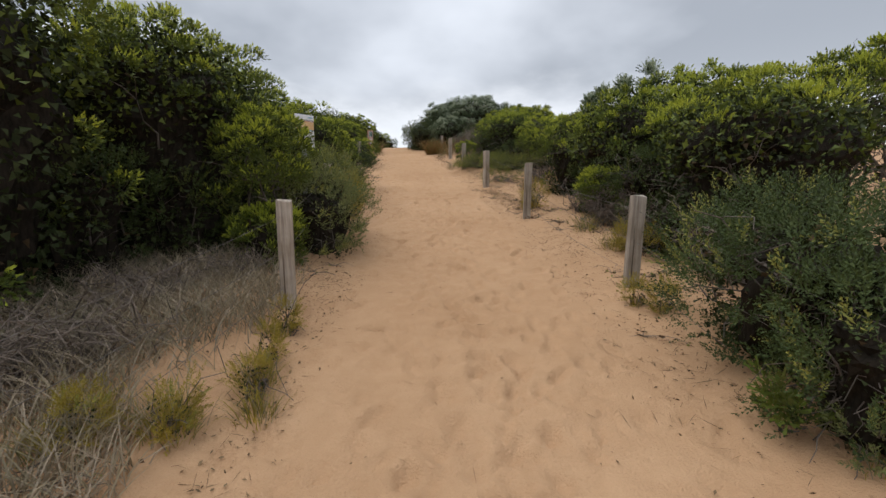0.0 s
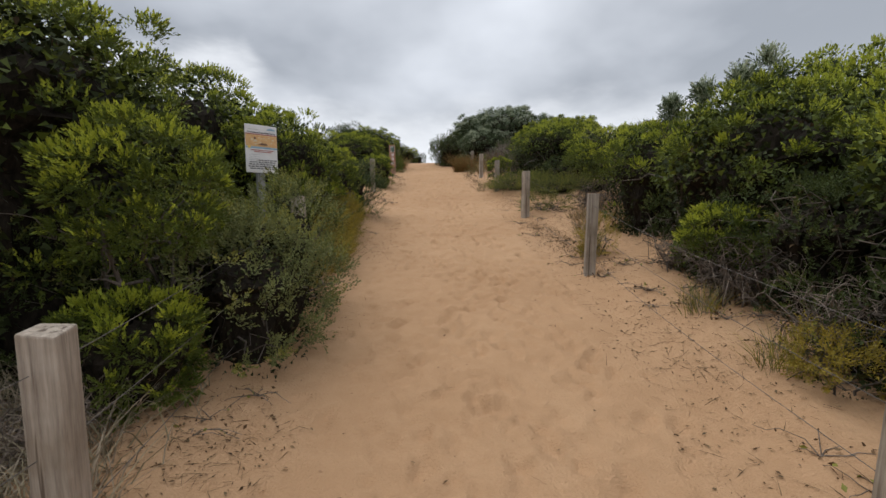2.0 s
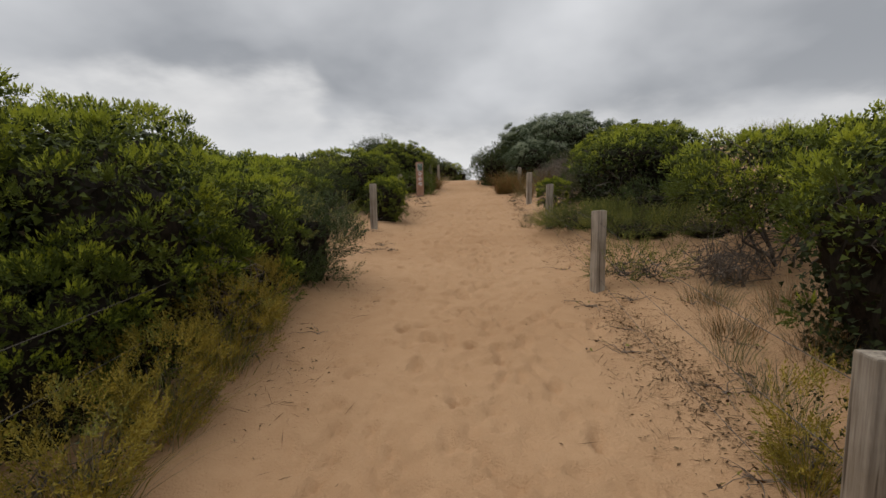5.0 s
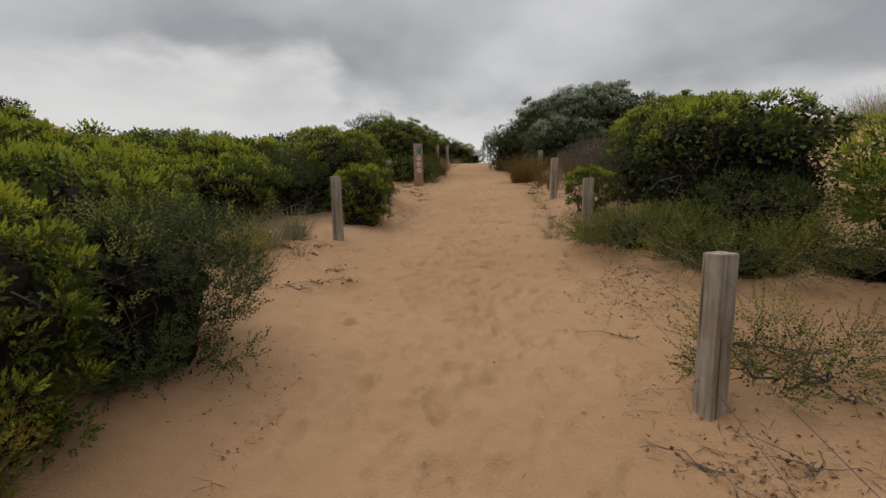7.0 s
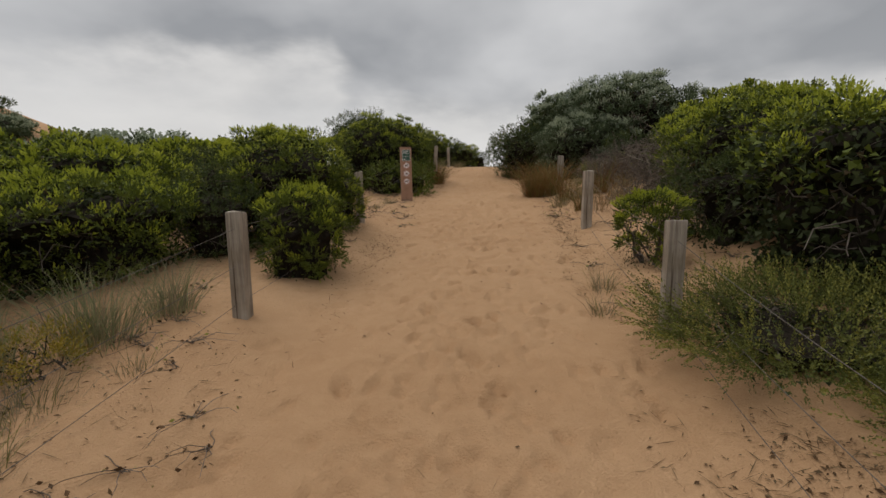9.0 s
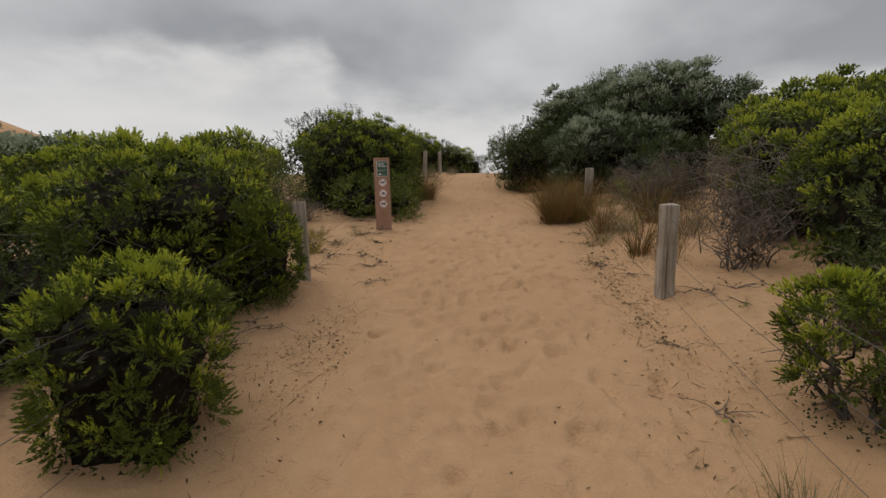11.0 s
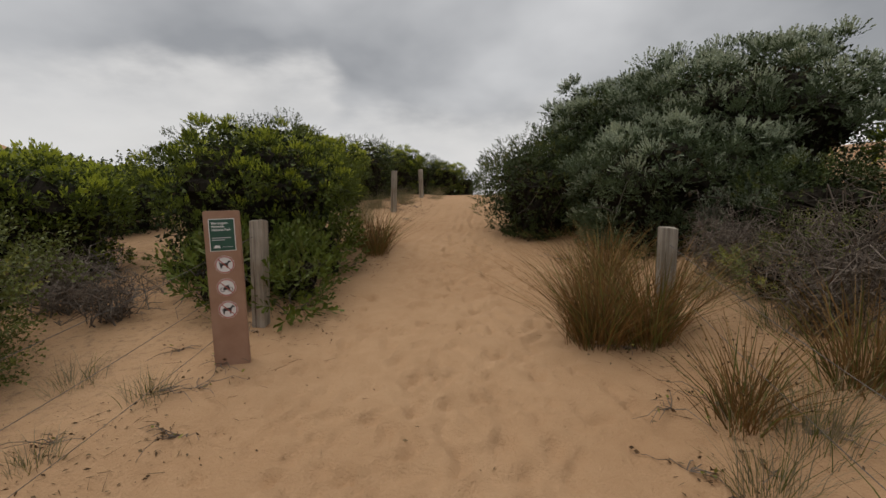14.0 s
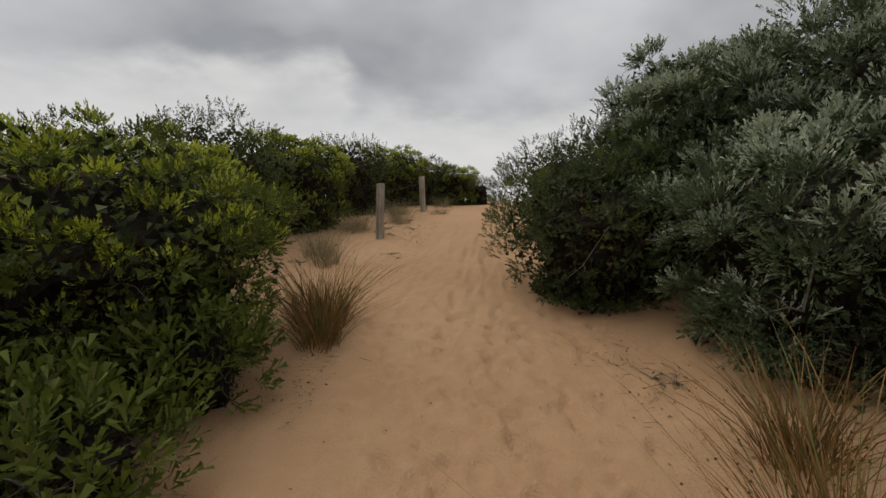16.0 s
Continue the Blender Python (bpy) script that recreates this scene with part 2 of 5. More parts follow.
def tubes(paths, sides=4):
    """Tapered tubes along polylines: each path is (points (n,3), radii (n,))."""
    VV, FF, base = [], [], 0
    ang = np.linspace(0, 2 * np.pi, sides, endpoint=False)
    for P, R in paths:
        P, R = np.asarray(P, float), np.asarray(R, float)
        n = len(P)
        T = np.gradient(P, axis=0)
        T /= np.linalg.norm(T, axis=1, keepdims=True) + 1e-9
        ref = np.where(np.abs(T[:, 2:3]) > 0.9, [[1.0, 0, 0]], [[0, 0, 1.0]])
        A = np.cross(T, ref)
        A /= np.linalg.norm(A, axis=1, keepdims=True) + 1e-9
        B = np.cross(T, A)
        ring = P[:, None] + R[:, None, None] * (np.cos(ang)[None, :, None] * A[:, None] + np.sin(ang)[None, :, None] * B[:, None])
        VV.append(ring.reshape(-1, 3))
        i = np.arange(n - 1)[:, None] * sides
        j = np.arange(sides)[None]
        a, b = i + j, i + (j + 1) % sides
        FF.append(np.stack([a, b, b + sides, a + sides], -1).reshape(-1, 4) + base)
        base += n * sides
    return np.concatenate(VV), np.concatenate(FF)


# ---- the ground: one sheet of sand, trodden along the path ----
PATH_Y = [-30, 0, 4, 7.5, 10.4, 14, 17, 20, 26, 31, 40, 60]
PATH_X = [0.2, 0.2, 0.2, 0.05, -0.2, -0.75, -1.1, -1.45, -2.3, -2.9, -3.6, -4.0]
RISE_Y = [-60, -40, 0, 3.7, 7.6, 10.4, 13.9, 17, 19.75, 26, 31, 34, 45, 70, 120]
RISE_Z = [-6, -4.5, 0.06, 0.60, 1.1, 1.50, 2.06, 2.53, 2.92, 3.72, 4.22, 4.28, 3.0, -3, -12]


def smooth_interp(y, xs, zs):
    return sum(np.interp(y + d, xs, zs) for d in (-0.8, -0.4, 0.0, 0.4, 0.8)) / 5


def path_x(y):
    return smooth_interp(np.asarray(y, float), PATH_Y, PATH_X)


def hump(x, y, cx, cy, r, h):
    return h * np.exp(-(((x - cx) ** 2 + (y - cy) ** 2) / (r * r)))


def ground_z(x, y):
    x, y = np.asarray(x, float), np.asarray(y, float)
    s = x - path_x(y)
    z = smooth_interp(y, RISE_Y, RISE_Z)
    edge = np.clip((np.abs(s) - 1.1) / 0.8, 0, 1)
    z = z + np.where(s < 0, np.interp(y, [17, 20], [0.13, 0.03]), 0.13) * edge * edge * (3 - 2 * edge)
    z = z + 0.13 * np.clip(s - 2.0, 0, 5)
    z = z + 0.04 * np.sin(1.7 * x + 0.6 * y) * np.sin(1.3 * y - 0.4 * x) * edge
    far = np.clip((np.abs(s) - 14) / 40, 0, 1)
    z = z * (1 - far) + (-1.5) * far
    z = z + hump(x, y, -60, 47, 11, 10.6) + hump(x, y, -46, 58, 12, 6.0) + hump(x, y, -75, 62, 18, 9.0)
    z = z + hump(x, y, 6.2, 18.0, 3.2, 0.6) + hump(x, y, 14, 30, 9, 1.0)
    reach = np.clip((np.hypot(x, y) - 90) / 300, 0, 1)
    return z * (1 - reach) - 14 * reach


def gz(x, y):
    return float(ground_z(x, y))


def spread(a, b, step, grow, end):
    """Even steps from a to b, then ever wider ones to end."""
    line = list(np.arange(a, b, step))
    v, d = b, step
    while v < end:
        line.append(v)
        d *= grow
        v += d
    line.append(end)
    return line


SURFACE = []


def surface_z(x, y):
    """The height of the trodden sheet itself, dimples and all."""
    S, Y, Z = SURFACE
    s = np.asarray(x, float) - path_x(y)
    j, i = np.clip(np.searchsorted(S, s) - 1, 0, len(S) - 2), np.clip(np.searchsorted(Y, y) - 1, 0, len(Y) - 2)
    a, b = (s - S[j]) / (S[j + 1] - S[j]), (y - Y[i]) / (Y[i + 1] - Y[i])
    return (Z[i, j] * (1 - a) + Z[i, j + 1] * a) * (1 - b) + (Z[i + 1, j] * (1 - a) + Z[i + 1, j + 1] * a) * b


def build_ground():
    rng = np.random.default_rng(5)
    right = spread(0, 2.0, 0.031, 1.24, 2600)
    S = np.array([-v for v in right[:0:-1]] + right)
    Y = np.array([0.9 - v for v in spread(0.036, 0.4, 0.036, 1.2, 2600)[::-1]] + [0.9 + v for v in spread(0, 22.6, 0.031, 1.08, 2600)])
    SS, YY = np.meshgrid(S, Y)
    XX = SS + path_x(YY)
    ZZ = ground_z(XX, YY)
    near = (np.abs(SS) < 2.6) & (YY > 0) & (YY < 34)
    dz = np.zeros_like(ZZ)
    # footprints, worn soft by later feet
    steps = []
    for k in range(3600):
        y = rng.uniform(0.2, 31)
        steps.append((rng.normal(0, 0.62), y, rng.uniform(0.05, 0.125), rng.uniform(0.035, 0.06), rng.normal(0, 0.5), rng.uniform(0.007, 0.026)))
    for s, y, ly, ls, turn, deep in steps:
        if abs(s) > 1.5:
            continue
        i0, i1 = np.searchsorted(Y, (y - 0.4, y + 0.4))
        j0, j1 = np.searchsorted(S, (s - 0.3, s + 0.3))
        ds, dy = SS[i0:i1, j0:j1] - s, YY[i0:i1, j0:j1] - y
        u, v = ds * math.cos(turn) + dy * math.sin(turn), -ds * math.sin(turn) + dy * math.cos(turn)
        q = (u / ls) ** 2 + (v / ly) ** 2
        dz[i0:i1, j0:j1] += -deep / (1 + np.exp(np.clip((np.sqrt(q) - 1.0) * 9, -30, 30))) + 0.5 * deep * np.exp(-((np.sqrt(q) - 1.3) * 4.2) ** 2)
    ripple = np.zeros_like(ZZ)
    for k in range(10):
        a, f = rng.uniform(0, np.pi), rng.uniform(3, 17)
        ripple += np.sin((XX * math.cos(a) + YY * math.sin(a)) * f + rng.uniform(0, 6) + 1.2 * np.sin(XX * 2.1 + YY * 1.7 * rng.uniform(0.5, 1.5))) / (1 + f * 0.25)
    dz += 0.006 * ripple
    ZZ = ZZ + dz * near * np.clip((2.6 - np.abs(SS)) / 0.5, 0, 1)
    SURFACE.extend((S, Y, ZZ))
    h, w = SS.shape
    idx = np.arange(h * w).reshape(h, w)
    F = np.stack([idx[:-1, :-1], idx[:-1, 1:], idx[1:, 1:], idx[1:, :-1]], -1).reshape(-1, 4)
    me = mesh_np("ground", np.stack([XX, YY, ZZ], -1).reshape(-1, 3), F, [SAND], smooth=True)
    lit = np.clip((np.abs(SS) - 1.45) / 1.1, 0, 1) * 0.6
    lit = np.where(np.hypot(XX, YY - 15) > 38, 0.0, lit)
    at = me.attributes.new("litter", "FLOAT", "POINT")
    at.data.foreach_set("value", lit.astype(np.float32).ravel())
    return tagged(new("ground", me), "trodden pale orange beach sand with soft footprints", "sand", kind="structure")


build_ground()


# ---- shrubs ----
def shoot(rng, leaves, stem, length, width, wide, narrow, pointed):
    """One leafy shoot along z: leaves set spirally, older ones lower and more open."""
    V, F, age = [], [], []
    for i in range(leaves):
        t = i / max(leaves - 1, 1)
        az = i * 2.39996 + rng.uniform(-0.4, 0.4)
        tilt = wide + (narrow - wide) * t + rng.uniform(-0.2, 0.2)
        l, w = length * rng.uniform(0.75, 1.2) * (1 - 0.25 * t), width * rng.uniform(0.8, 1.2)
        rad = np.array([math.cos(az), math.sin(az), 0])
        d = math.sin(tilt) * rad + math.cos(tilt) * np.array([0, 0, 1.0])
        side = np.array([-rad[1], rad[0], 0])
        up = np.cross(d, side)
        b = np.array([0, 0, t * stem]) + rad * 0.002
        if pointed:
            V += [b + d * l * 0.12 - side * w * 0.5, b + d * l * 0.3 + side * w * 0.5, b + d * l + up * w * 0.2]
        else:
            V += [b, b + d * l + side * w * 0.5 - up * w * 0.1, b + d * l - side * w * 0.5 + up * w * 0.1]
        F.append((3 * i, 3 * i + 1, 3 * i + 2))
        age.append(t)
    return np.array(V), np.array(F), np.array(age)


# leaf habit of each kind: leaves a shoot, stem, leaf length and width, opening low and high, old, young, share of young
# (crowded towards lit tops), spacing of heads, shoots a head, opening of a head
HABIT = {
    "box": (10, 0.060, 0.032, 0.0112, 0.75, 0.15, "BOX_LEAF", "BOX_YOUNG_LIT", 1.0, 0.098, 6, 1.0),
    "grey": (16, 0.12, 0.028, 0.0115, 1.0, 0.4, "GREY_LEAF", "OLIVE_LEAF", 0.35, 0.120, 4, 0.7),
    "silver": (13, 0.115, 0.040, 0.0112, 0.6, 0.2, "WATTLE_LEAF", "SILVER_LEAF", 1.25, 0.165, 5, 0.75),
    "dark": (15, 0.075, 0.028, 0.0105, 1.05, 0.35, "DARK_LEAF", "SALT_LEAF", 0.40, 0.135, 5, 1.0),
    "coast": (18, 0.15, 0.026, 0.0100, 1.05, 0.45, "COAST_LEAF", "OLIVE_LEAF", 0.3, 0.120, 5, 0.75),
    "sprawl": (24, 0.20, 0.022, 0.0085, 0.85, 0.35, "SALT_LEAF", "OLIVE_LEAF", 0.9, 0.112, 5, 0.5),
    "salt": (18, 0.155, 0.026, 0.0115, 1.1, 0.5, "SALT_LEAF", "OLIVE_LEAF", 0.5, 0.135, 5, 0.9),
    "yellow": (16, 0.09, 0.022, 0.007, 1.0, 0.35, "YELLOW_LEAF", "OLIVE_LEAF", 0.12, 0.078, 4, 0.7),
    "olive": (18, 0.13, 0.030, 0.0115, 1.0, 0.4, "GREY_LEAF", "OLIVE_LEAF", 0.6, 0.130, 4, 0.7),
    "broad": (9, 0.16, 0.085, 0.028, 1.0, 0.35, "BOX_LEAF", "SALT_LEAF", 0.4, 0.115, 2, 0.6),
}
POINTED = ("box", "dark", "sprawl")
HEADS = {"box": (0.27, 38), "silver": (0.36, 42)}  # spacing of the domed heads, shoots on each
LEAVES = {"COAST_LEAF": COAST_LEAF, "YELLOW_LEAF": YELLOW_LEAF, "WATTLE_LEAF": WATTLE_LEAF, "BOX_LEAF": BOX_LEAF, "BOX_YOUNG_LIT": BOX_YOUNG_LIT, "GREY_LEAF": GREY_LEAF, "OLIVE_LEAF": OLIVE_LEAF, "SILVER_LEAF": SILVER_LEAF, "DARK_LEAF": DARK_LEAF, "SALT_LEAF": SALT_LEAF}


def frames_along(axis, rng):
    """Turned bases whose third column is the axis."""
    n = len(axis)
    ref = rng.normal(size=(n, 3))
    a = np.cross(axis, ref)
    a /= np.linalg.norm(a, axis=1, keepdims=True) + 1e-9
    return np.stack([a, np.cross(axis, a), axis], -1)


def crown_mesh(rng, kind, rx, ry, h, skirt, coarse, thin, place, bare=0.0):
    leaves, stem, length, width, wide, narrow, old, young, share, gap, tuft, fan = HABIT[kind]
    gap = gap * coarse ** 0.6
    # farther plants: fewer, broader leaves on shoots of nearly the same size
    leaves = max(int(leaves / coarse ** 0.9), 6)
    width, coarse = width * coarse ** 0.55, coarse ** 0.5
    low = skirt * h
    half = (h - low) / 2
    area = 4 * np.pi * ((rx * ry) ** 1.6 / 3 + (rx * half) ** 1.6 / 3 + (ry * half) ** 1.6 / 3) ** (1 / 1.6) * 0.85
    domed = kind in HEADS
    if domed:
        # heads sit evenly over the crown, along a golden spiral shaken a little
        spacing, crowd = HEADS[kind]
        spacing *= min(1.0, 0.55 + 0.45 * (rx + ry + half) / 3) * coarse ** 0.8
        n = int(np.clip(area / (0.80 * spacing * spacing), 12, 520) * min(thin, 1.15))
        k = np.arange(n) + 0.5
        z, a = 1 - 2 * k / n, k * 2.39996
        d = np.stack([np.sqrt(1 - z * z) * np.cos(a), np.sqrt(1 - z * z) * np.sin(a), z], -1) + rng.normal(0, 0.9 / math.sqrt(n), (n, 3))
    else:
        n = int(min(max(area / (gap * gap), 10), 1900) * thin)
        d = rng.normal(size=(n, 3))
    d /= np.linalg.norm(d, axis=1, keepdims=True)
    keep = (d[:, 2] > rng.uniform(-1.0, -0.45, n)) & ((d[:, 2] > (rng.uniform(0.05, 0.45, n) + 0.2 * (bare > 0.9) if domed else rng.uniform(-0.15, 0.25, n))) | (rng.uniform(0, 1, n) > bare))
    # the side away from the path grows thinner
    side = 1.0 if place[0] > float(path_x(place[1])) else -1.0
    keep &= (d[:, 0] * side < 0.3) | (d[:, 2] > 0.75) | (rng.uniform(0, 1, n) < 0.45)
    d = d[keep]
    n = len(d)
    # lobes: rounded heads of foliage with hollows between
    mean = (rx + ry + half) / 3
    count = int(np.clip(area * 4.5, 10, 110))
    lobe = rng.normal(size=(count, 3))
    lobe[:, 2] = np.abs(lobe[:, 2]) * 0.9 - 0.3
    lobe /= np.linalg.norm(lobe, axis=1, keepdims=True)
    wid = np.clip(rng.uniform(0.16, 0.34, count) / mean, 0.08, 0.55)
    hi = np.clip(wid * (rng.uniform(0.8, 1.5, count) if domed else rng.uniform(0.6, 1.35, count)), 0.06, 0.34)
    wave = rng.normal(size=(2, 3))

    def outline(v):
        ang = np.arccos(np.clip(v @ lobe.T, -1, 1))
        form = hi * np.sqrt(np.clip(1 - (ang / (1.5 * wid)) ** 2, 0, 1))
        sway = 0.06 * np.sin(v @ wave[0] * 2.5 + 1.0) + 0.05 * np.sin(v @ wave[1] * 4.5)
        return form.argmax(1), form.max(1), 0.76 + form.max(1) + sway

    def settle(v, r, tuck):
        """Points at the share r of the outline along v, with full sides and a foot on the ground."""
        flat = np.hypot(v[:, 0], v[:, 1])
        q = (flat ** 2.6 + np.abs(v[:, 2]) ** 2.6) ** (-1 / 2.6)
        p = v * (r * q)[:, None] * [rx, ry, half]
        if skirt < 0.2:
            # the sides come down nearly upright and tuck in a little at the foot
            wall = v[:, 2] < 0
            full = (r * (1 - 0.06 * np.abs(v[:, 2]) ** 1.5) / (flat + 1e-6)) * tuck
            p[:, :2] = np.where(wall[:, None], v[:, :2] * full[:, None] * [rx, ry], p[:, :2])
            p[:, 2] = np.where(wall, -half * 0.96 * np.clip(np.abs(v[:, 2]) / 0.62, 0, 1) - low * np.abs(v[:, 2]), p[:, 2])
        p[:, 2] += low + half * 0.96
        p[:, 2] = np.maximum(p[:, 2], 0.02 + 0.05 * rng.uniform(0, 1, len(v)))
        # the foot follows the lie of the ground
        lie = ground_z(place[0] + p[:, 0], place[1] + p[:, 1]) - place[2]
        p[:, 2] += lie * np.clip(1 - p[:, 2] / h, 0, 1)
        return p

    mine, head, r = outline(d)
    top = np.percentile(r, 96)
    if domed:
        # compact round heads, each a dome of short shoots, with dark hollows between
        r = (0.5 + 0.5 * np.minimum(r / top, 1.0)) * (1 - 0.18 * rng.uniform(0, 1, n) ** 1.5)
        ball = spacing * rng.uniform(0.36, 0.66, n)
        normal = d / [rx, ry, half]
        normal /= np.linalg.norm(normal, axis=1, keepdims=True)
        c = settle(d, r, 0.72 + 0.28 * rng.uniform(0, 1, n) ** 0.4) - normal * (ball * 0.75)[:, None]
        w = rng.normal(size=(n, crowd, 3))
        w += (normal + [0, 0, 0.75])[:, None] * 1.05
        w /= np.linalg.norm(w, axis=2, keepdims=True)
        lift = w * (ball[:, None] - stem * 0.8 + rng.normal(0, 0.012, (n, crowd)))[..., None] * [1, 1, 0.78]
        p = (c[:, None] + lift).reshape(-1, 3)
        axis = (w + rng.normal(0, 0.16, w.shape) + [0, 0, 0.22]).reshape(-1, 3)
        axis /= np.linalg.norm(axis, axis=1, keepdims=True)
        # new growth favours upturned shoots, which also paints each head lit from above
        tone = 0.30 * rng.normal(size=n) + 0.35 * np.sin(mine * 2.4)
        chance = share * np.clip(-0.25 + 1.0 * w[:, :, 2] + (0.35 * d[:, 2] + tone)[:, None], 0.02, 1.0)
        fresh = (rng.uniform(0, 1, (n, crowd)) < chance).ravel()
        p[:, 2] = np.maximum(p[:, 2], 0.03)
    else:
        depth = 1 - 0.24 * rng.uniform(0, 1, n) ** 2.0
        stick = (rng.uniform(0, 1, n) < 0.025) & (d[:, 2] > 0.15)
        r = r / top * np.where(stick, 1.0 + rng.uniform(0.02, 0.09, n) / mean, depth)
        p = settle(d, r, 0.72 + 0.28 * rng.uniform(0, 1, n) ** 0.4)
        out = d - 0.78 * lobe[mine]
        out /= np.linalg.norm(out, axis=1, keepdims=True) + 1e-6
        out = np.where((head > 0.02)[:, None], out * 0.6 + d * 0.4, d)
        axis = out * [0.85, 0.85, 0.6] + [0, 0, 0.12 if kind == "sprawl" else 0.5] + rng.normal(size=(n, 3)) * 0.22
        axis /= np.linalg.norm(axis, axis=1, keepdims=True)
        R = frames_along(axis, rng)
        # young tips gather on tops and lobe crests, colouring in the light there
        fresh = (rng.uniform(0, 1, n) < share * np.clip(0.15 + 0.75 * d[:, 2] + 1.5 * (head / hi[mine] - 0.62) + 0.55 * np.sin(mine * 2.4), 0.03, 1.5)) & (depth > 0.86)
        # every head is a tuft of shoots that open from one point
        o = rng.uniform(-1, 1, (n, tuft, 2))
        o[:, 0] *= 0.2
        reach = 0.35 * gap
        local = np.concatenate([o * reach, -0.5 * reach * (o ** 2).sum(-1, keepdims=True)], -1)
        p = (p[:, None] + np.einsum("nij,nkj->nki", R, local)).reshape(-1, 3)
        aim = np.concatenate([o * fan, np.ones((n, tuft, 1))], -1)
        axis = np.einsum("nij,nkj->nki", R, aim).reshape(-1, 3) + [0, 0, 0.4]
        axis /= np.linalg.norm(axis, axis=1, keepdims=True)
        fresh = np.repeat(fresh, tuft)
        p[:, 2] = np.maximum(p[:, 2], 0.03)
    n = len(p)
    R = frames_along(axis, rng)
    size = coarse * rng.uniform(0.75, 1.25, n)
    VV, FF, MI, base = [], [], [], 0
    pick = rng.integers(0, 4, n)
    for k in range(4):
        tv, tf, age = shoot(rng, leaves, stem, length, width, wide, narrow, kind in POINTED)
        sel = np.where(pick == k)[0]
        if not len(sel):
            continue
        W = np.einsum("nij,vj->nvi", R[sel], tv) * size[sel][:, None, None] + p[sel][:, None]
        VV.append(W.reshape(-1, 3))
        FF.append((tf[None] + (np.arange(len(sel)) * len(tv))[:, None, None]).reshape(-1, 3) + base)
        base += len(sel) * len(tv)
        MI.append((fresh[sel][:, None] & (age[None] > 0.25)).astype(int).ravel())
    # older leaves and litter held inside, close under the shoots; most wear a green darkened for inner shade
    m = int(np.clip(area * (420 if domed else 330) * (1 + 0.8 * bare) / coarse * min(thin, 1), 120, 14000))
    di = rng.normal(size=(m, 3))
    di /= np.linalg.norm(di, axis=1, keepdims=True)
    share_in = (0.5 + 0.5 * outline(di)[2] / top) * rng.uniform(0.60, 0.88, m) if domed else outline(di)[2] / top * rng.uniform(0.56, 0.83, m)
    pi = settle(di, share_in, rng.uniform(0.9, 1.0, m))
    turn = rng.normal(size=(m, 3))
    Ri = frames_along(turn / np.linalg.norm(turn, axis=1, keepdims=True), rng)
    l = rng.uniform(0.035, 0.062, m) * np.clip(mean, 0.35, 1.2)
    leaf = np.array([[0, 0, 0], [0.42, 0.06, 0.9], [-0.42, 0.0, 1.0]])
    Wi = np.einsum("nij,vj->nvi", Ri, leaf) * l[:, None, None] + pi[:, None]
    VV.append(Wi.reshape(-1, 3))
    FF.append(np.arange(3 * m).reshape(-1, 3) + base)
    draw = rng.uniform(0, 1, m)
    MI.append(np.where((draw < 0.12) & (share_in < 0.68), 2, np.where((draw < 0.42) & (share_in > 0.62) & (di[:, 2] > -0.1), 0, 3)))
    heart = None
    # an added closed shell under the leaves blackens the hollows like shade
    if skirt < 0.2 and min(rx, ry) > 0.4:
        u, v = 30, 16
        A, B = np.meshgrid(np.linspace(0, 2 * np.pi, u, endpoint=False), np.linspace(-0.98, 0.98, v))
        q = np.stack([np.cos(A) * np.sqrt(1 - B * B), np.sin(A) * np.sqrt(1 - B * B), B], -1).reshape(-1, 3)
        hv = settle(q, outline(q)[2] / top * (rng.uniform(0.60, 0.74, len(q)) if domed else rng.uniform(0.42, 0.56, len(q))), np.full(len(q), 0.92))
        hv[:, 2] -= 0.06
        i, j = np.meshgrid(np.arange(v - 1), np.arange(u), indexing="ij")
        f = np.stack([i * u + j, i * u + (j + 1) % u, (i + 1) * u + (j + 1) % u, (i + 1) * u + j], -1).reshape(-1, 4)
        heart = mesh_np("shade_core", hv, f, [SHADE_CORE], smooth=False)
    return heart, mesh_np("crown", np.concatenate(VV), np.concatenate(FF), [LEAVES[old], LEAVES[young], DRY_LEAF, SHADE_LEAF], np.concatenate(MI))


def limb(rng, a, b, r0, r1, bend=0.12, n=6):
    t = np.linspace(0, 1, n)[:, None]
    P = np.asarray(a) * (1 - t) + np.asarray(b) * t
    L = np.linalg.norm(np.asarray(b) - np.asarray(a))
    P = P + rng.normal(size=(n, 3)) * bend * L * np.sin(np.pi * t) * 0.55
    P[:, 2] += bend * L * np.sin(np.pi * t[:, 0]) * 0.5
    return P, np.linspace(r0, r1, n)


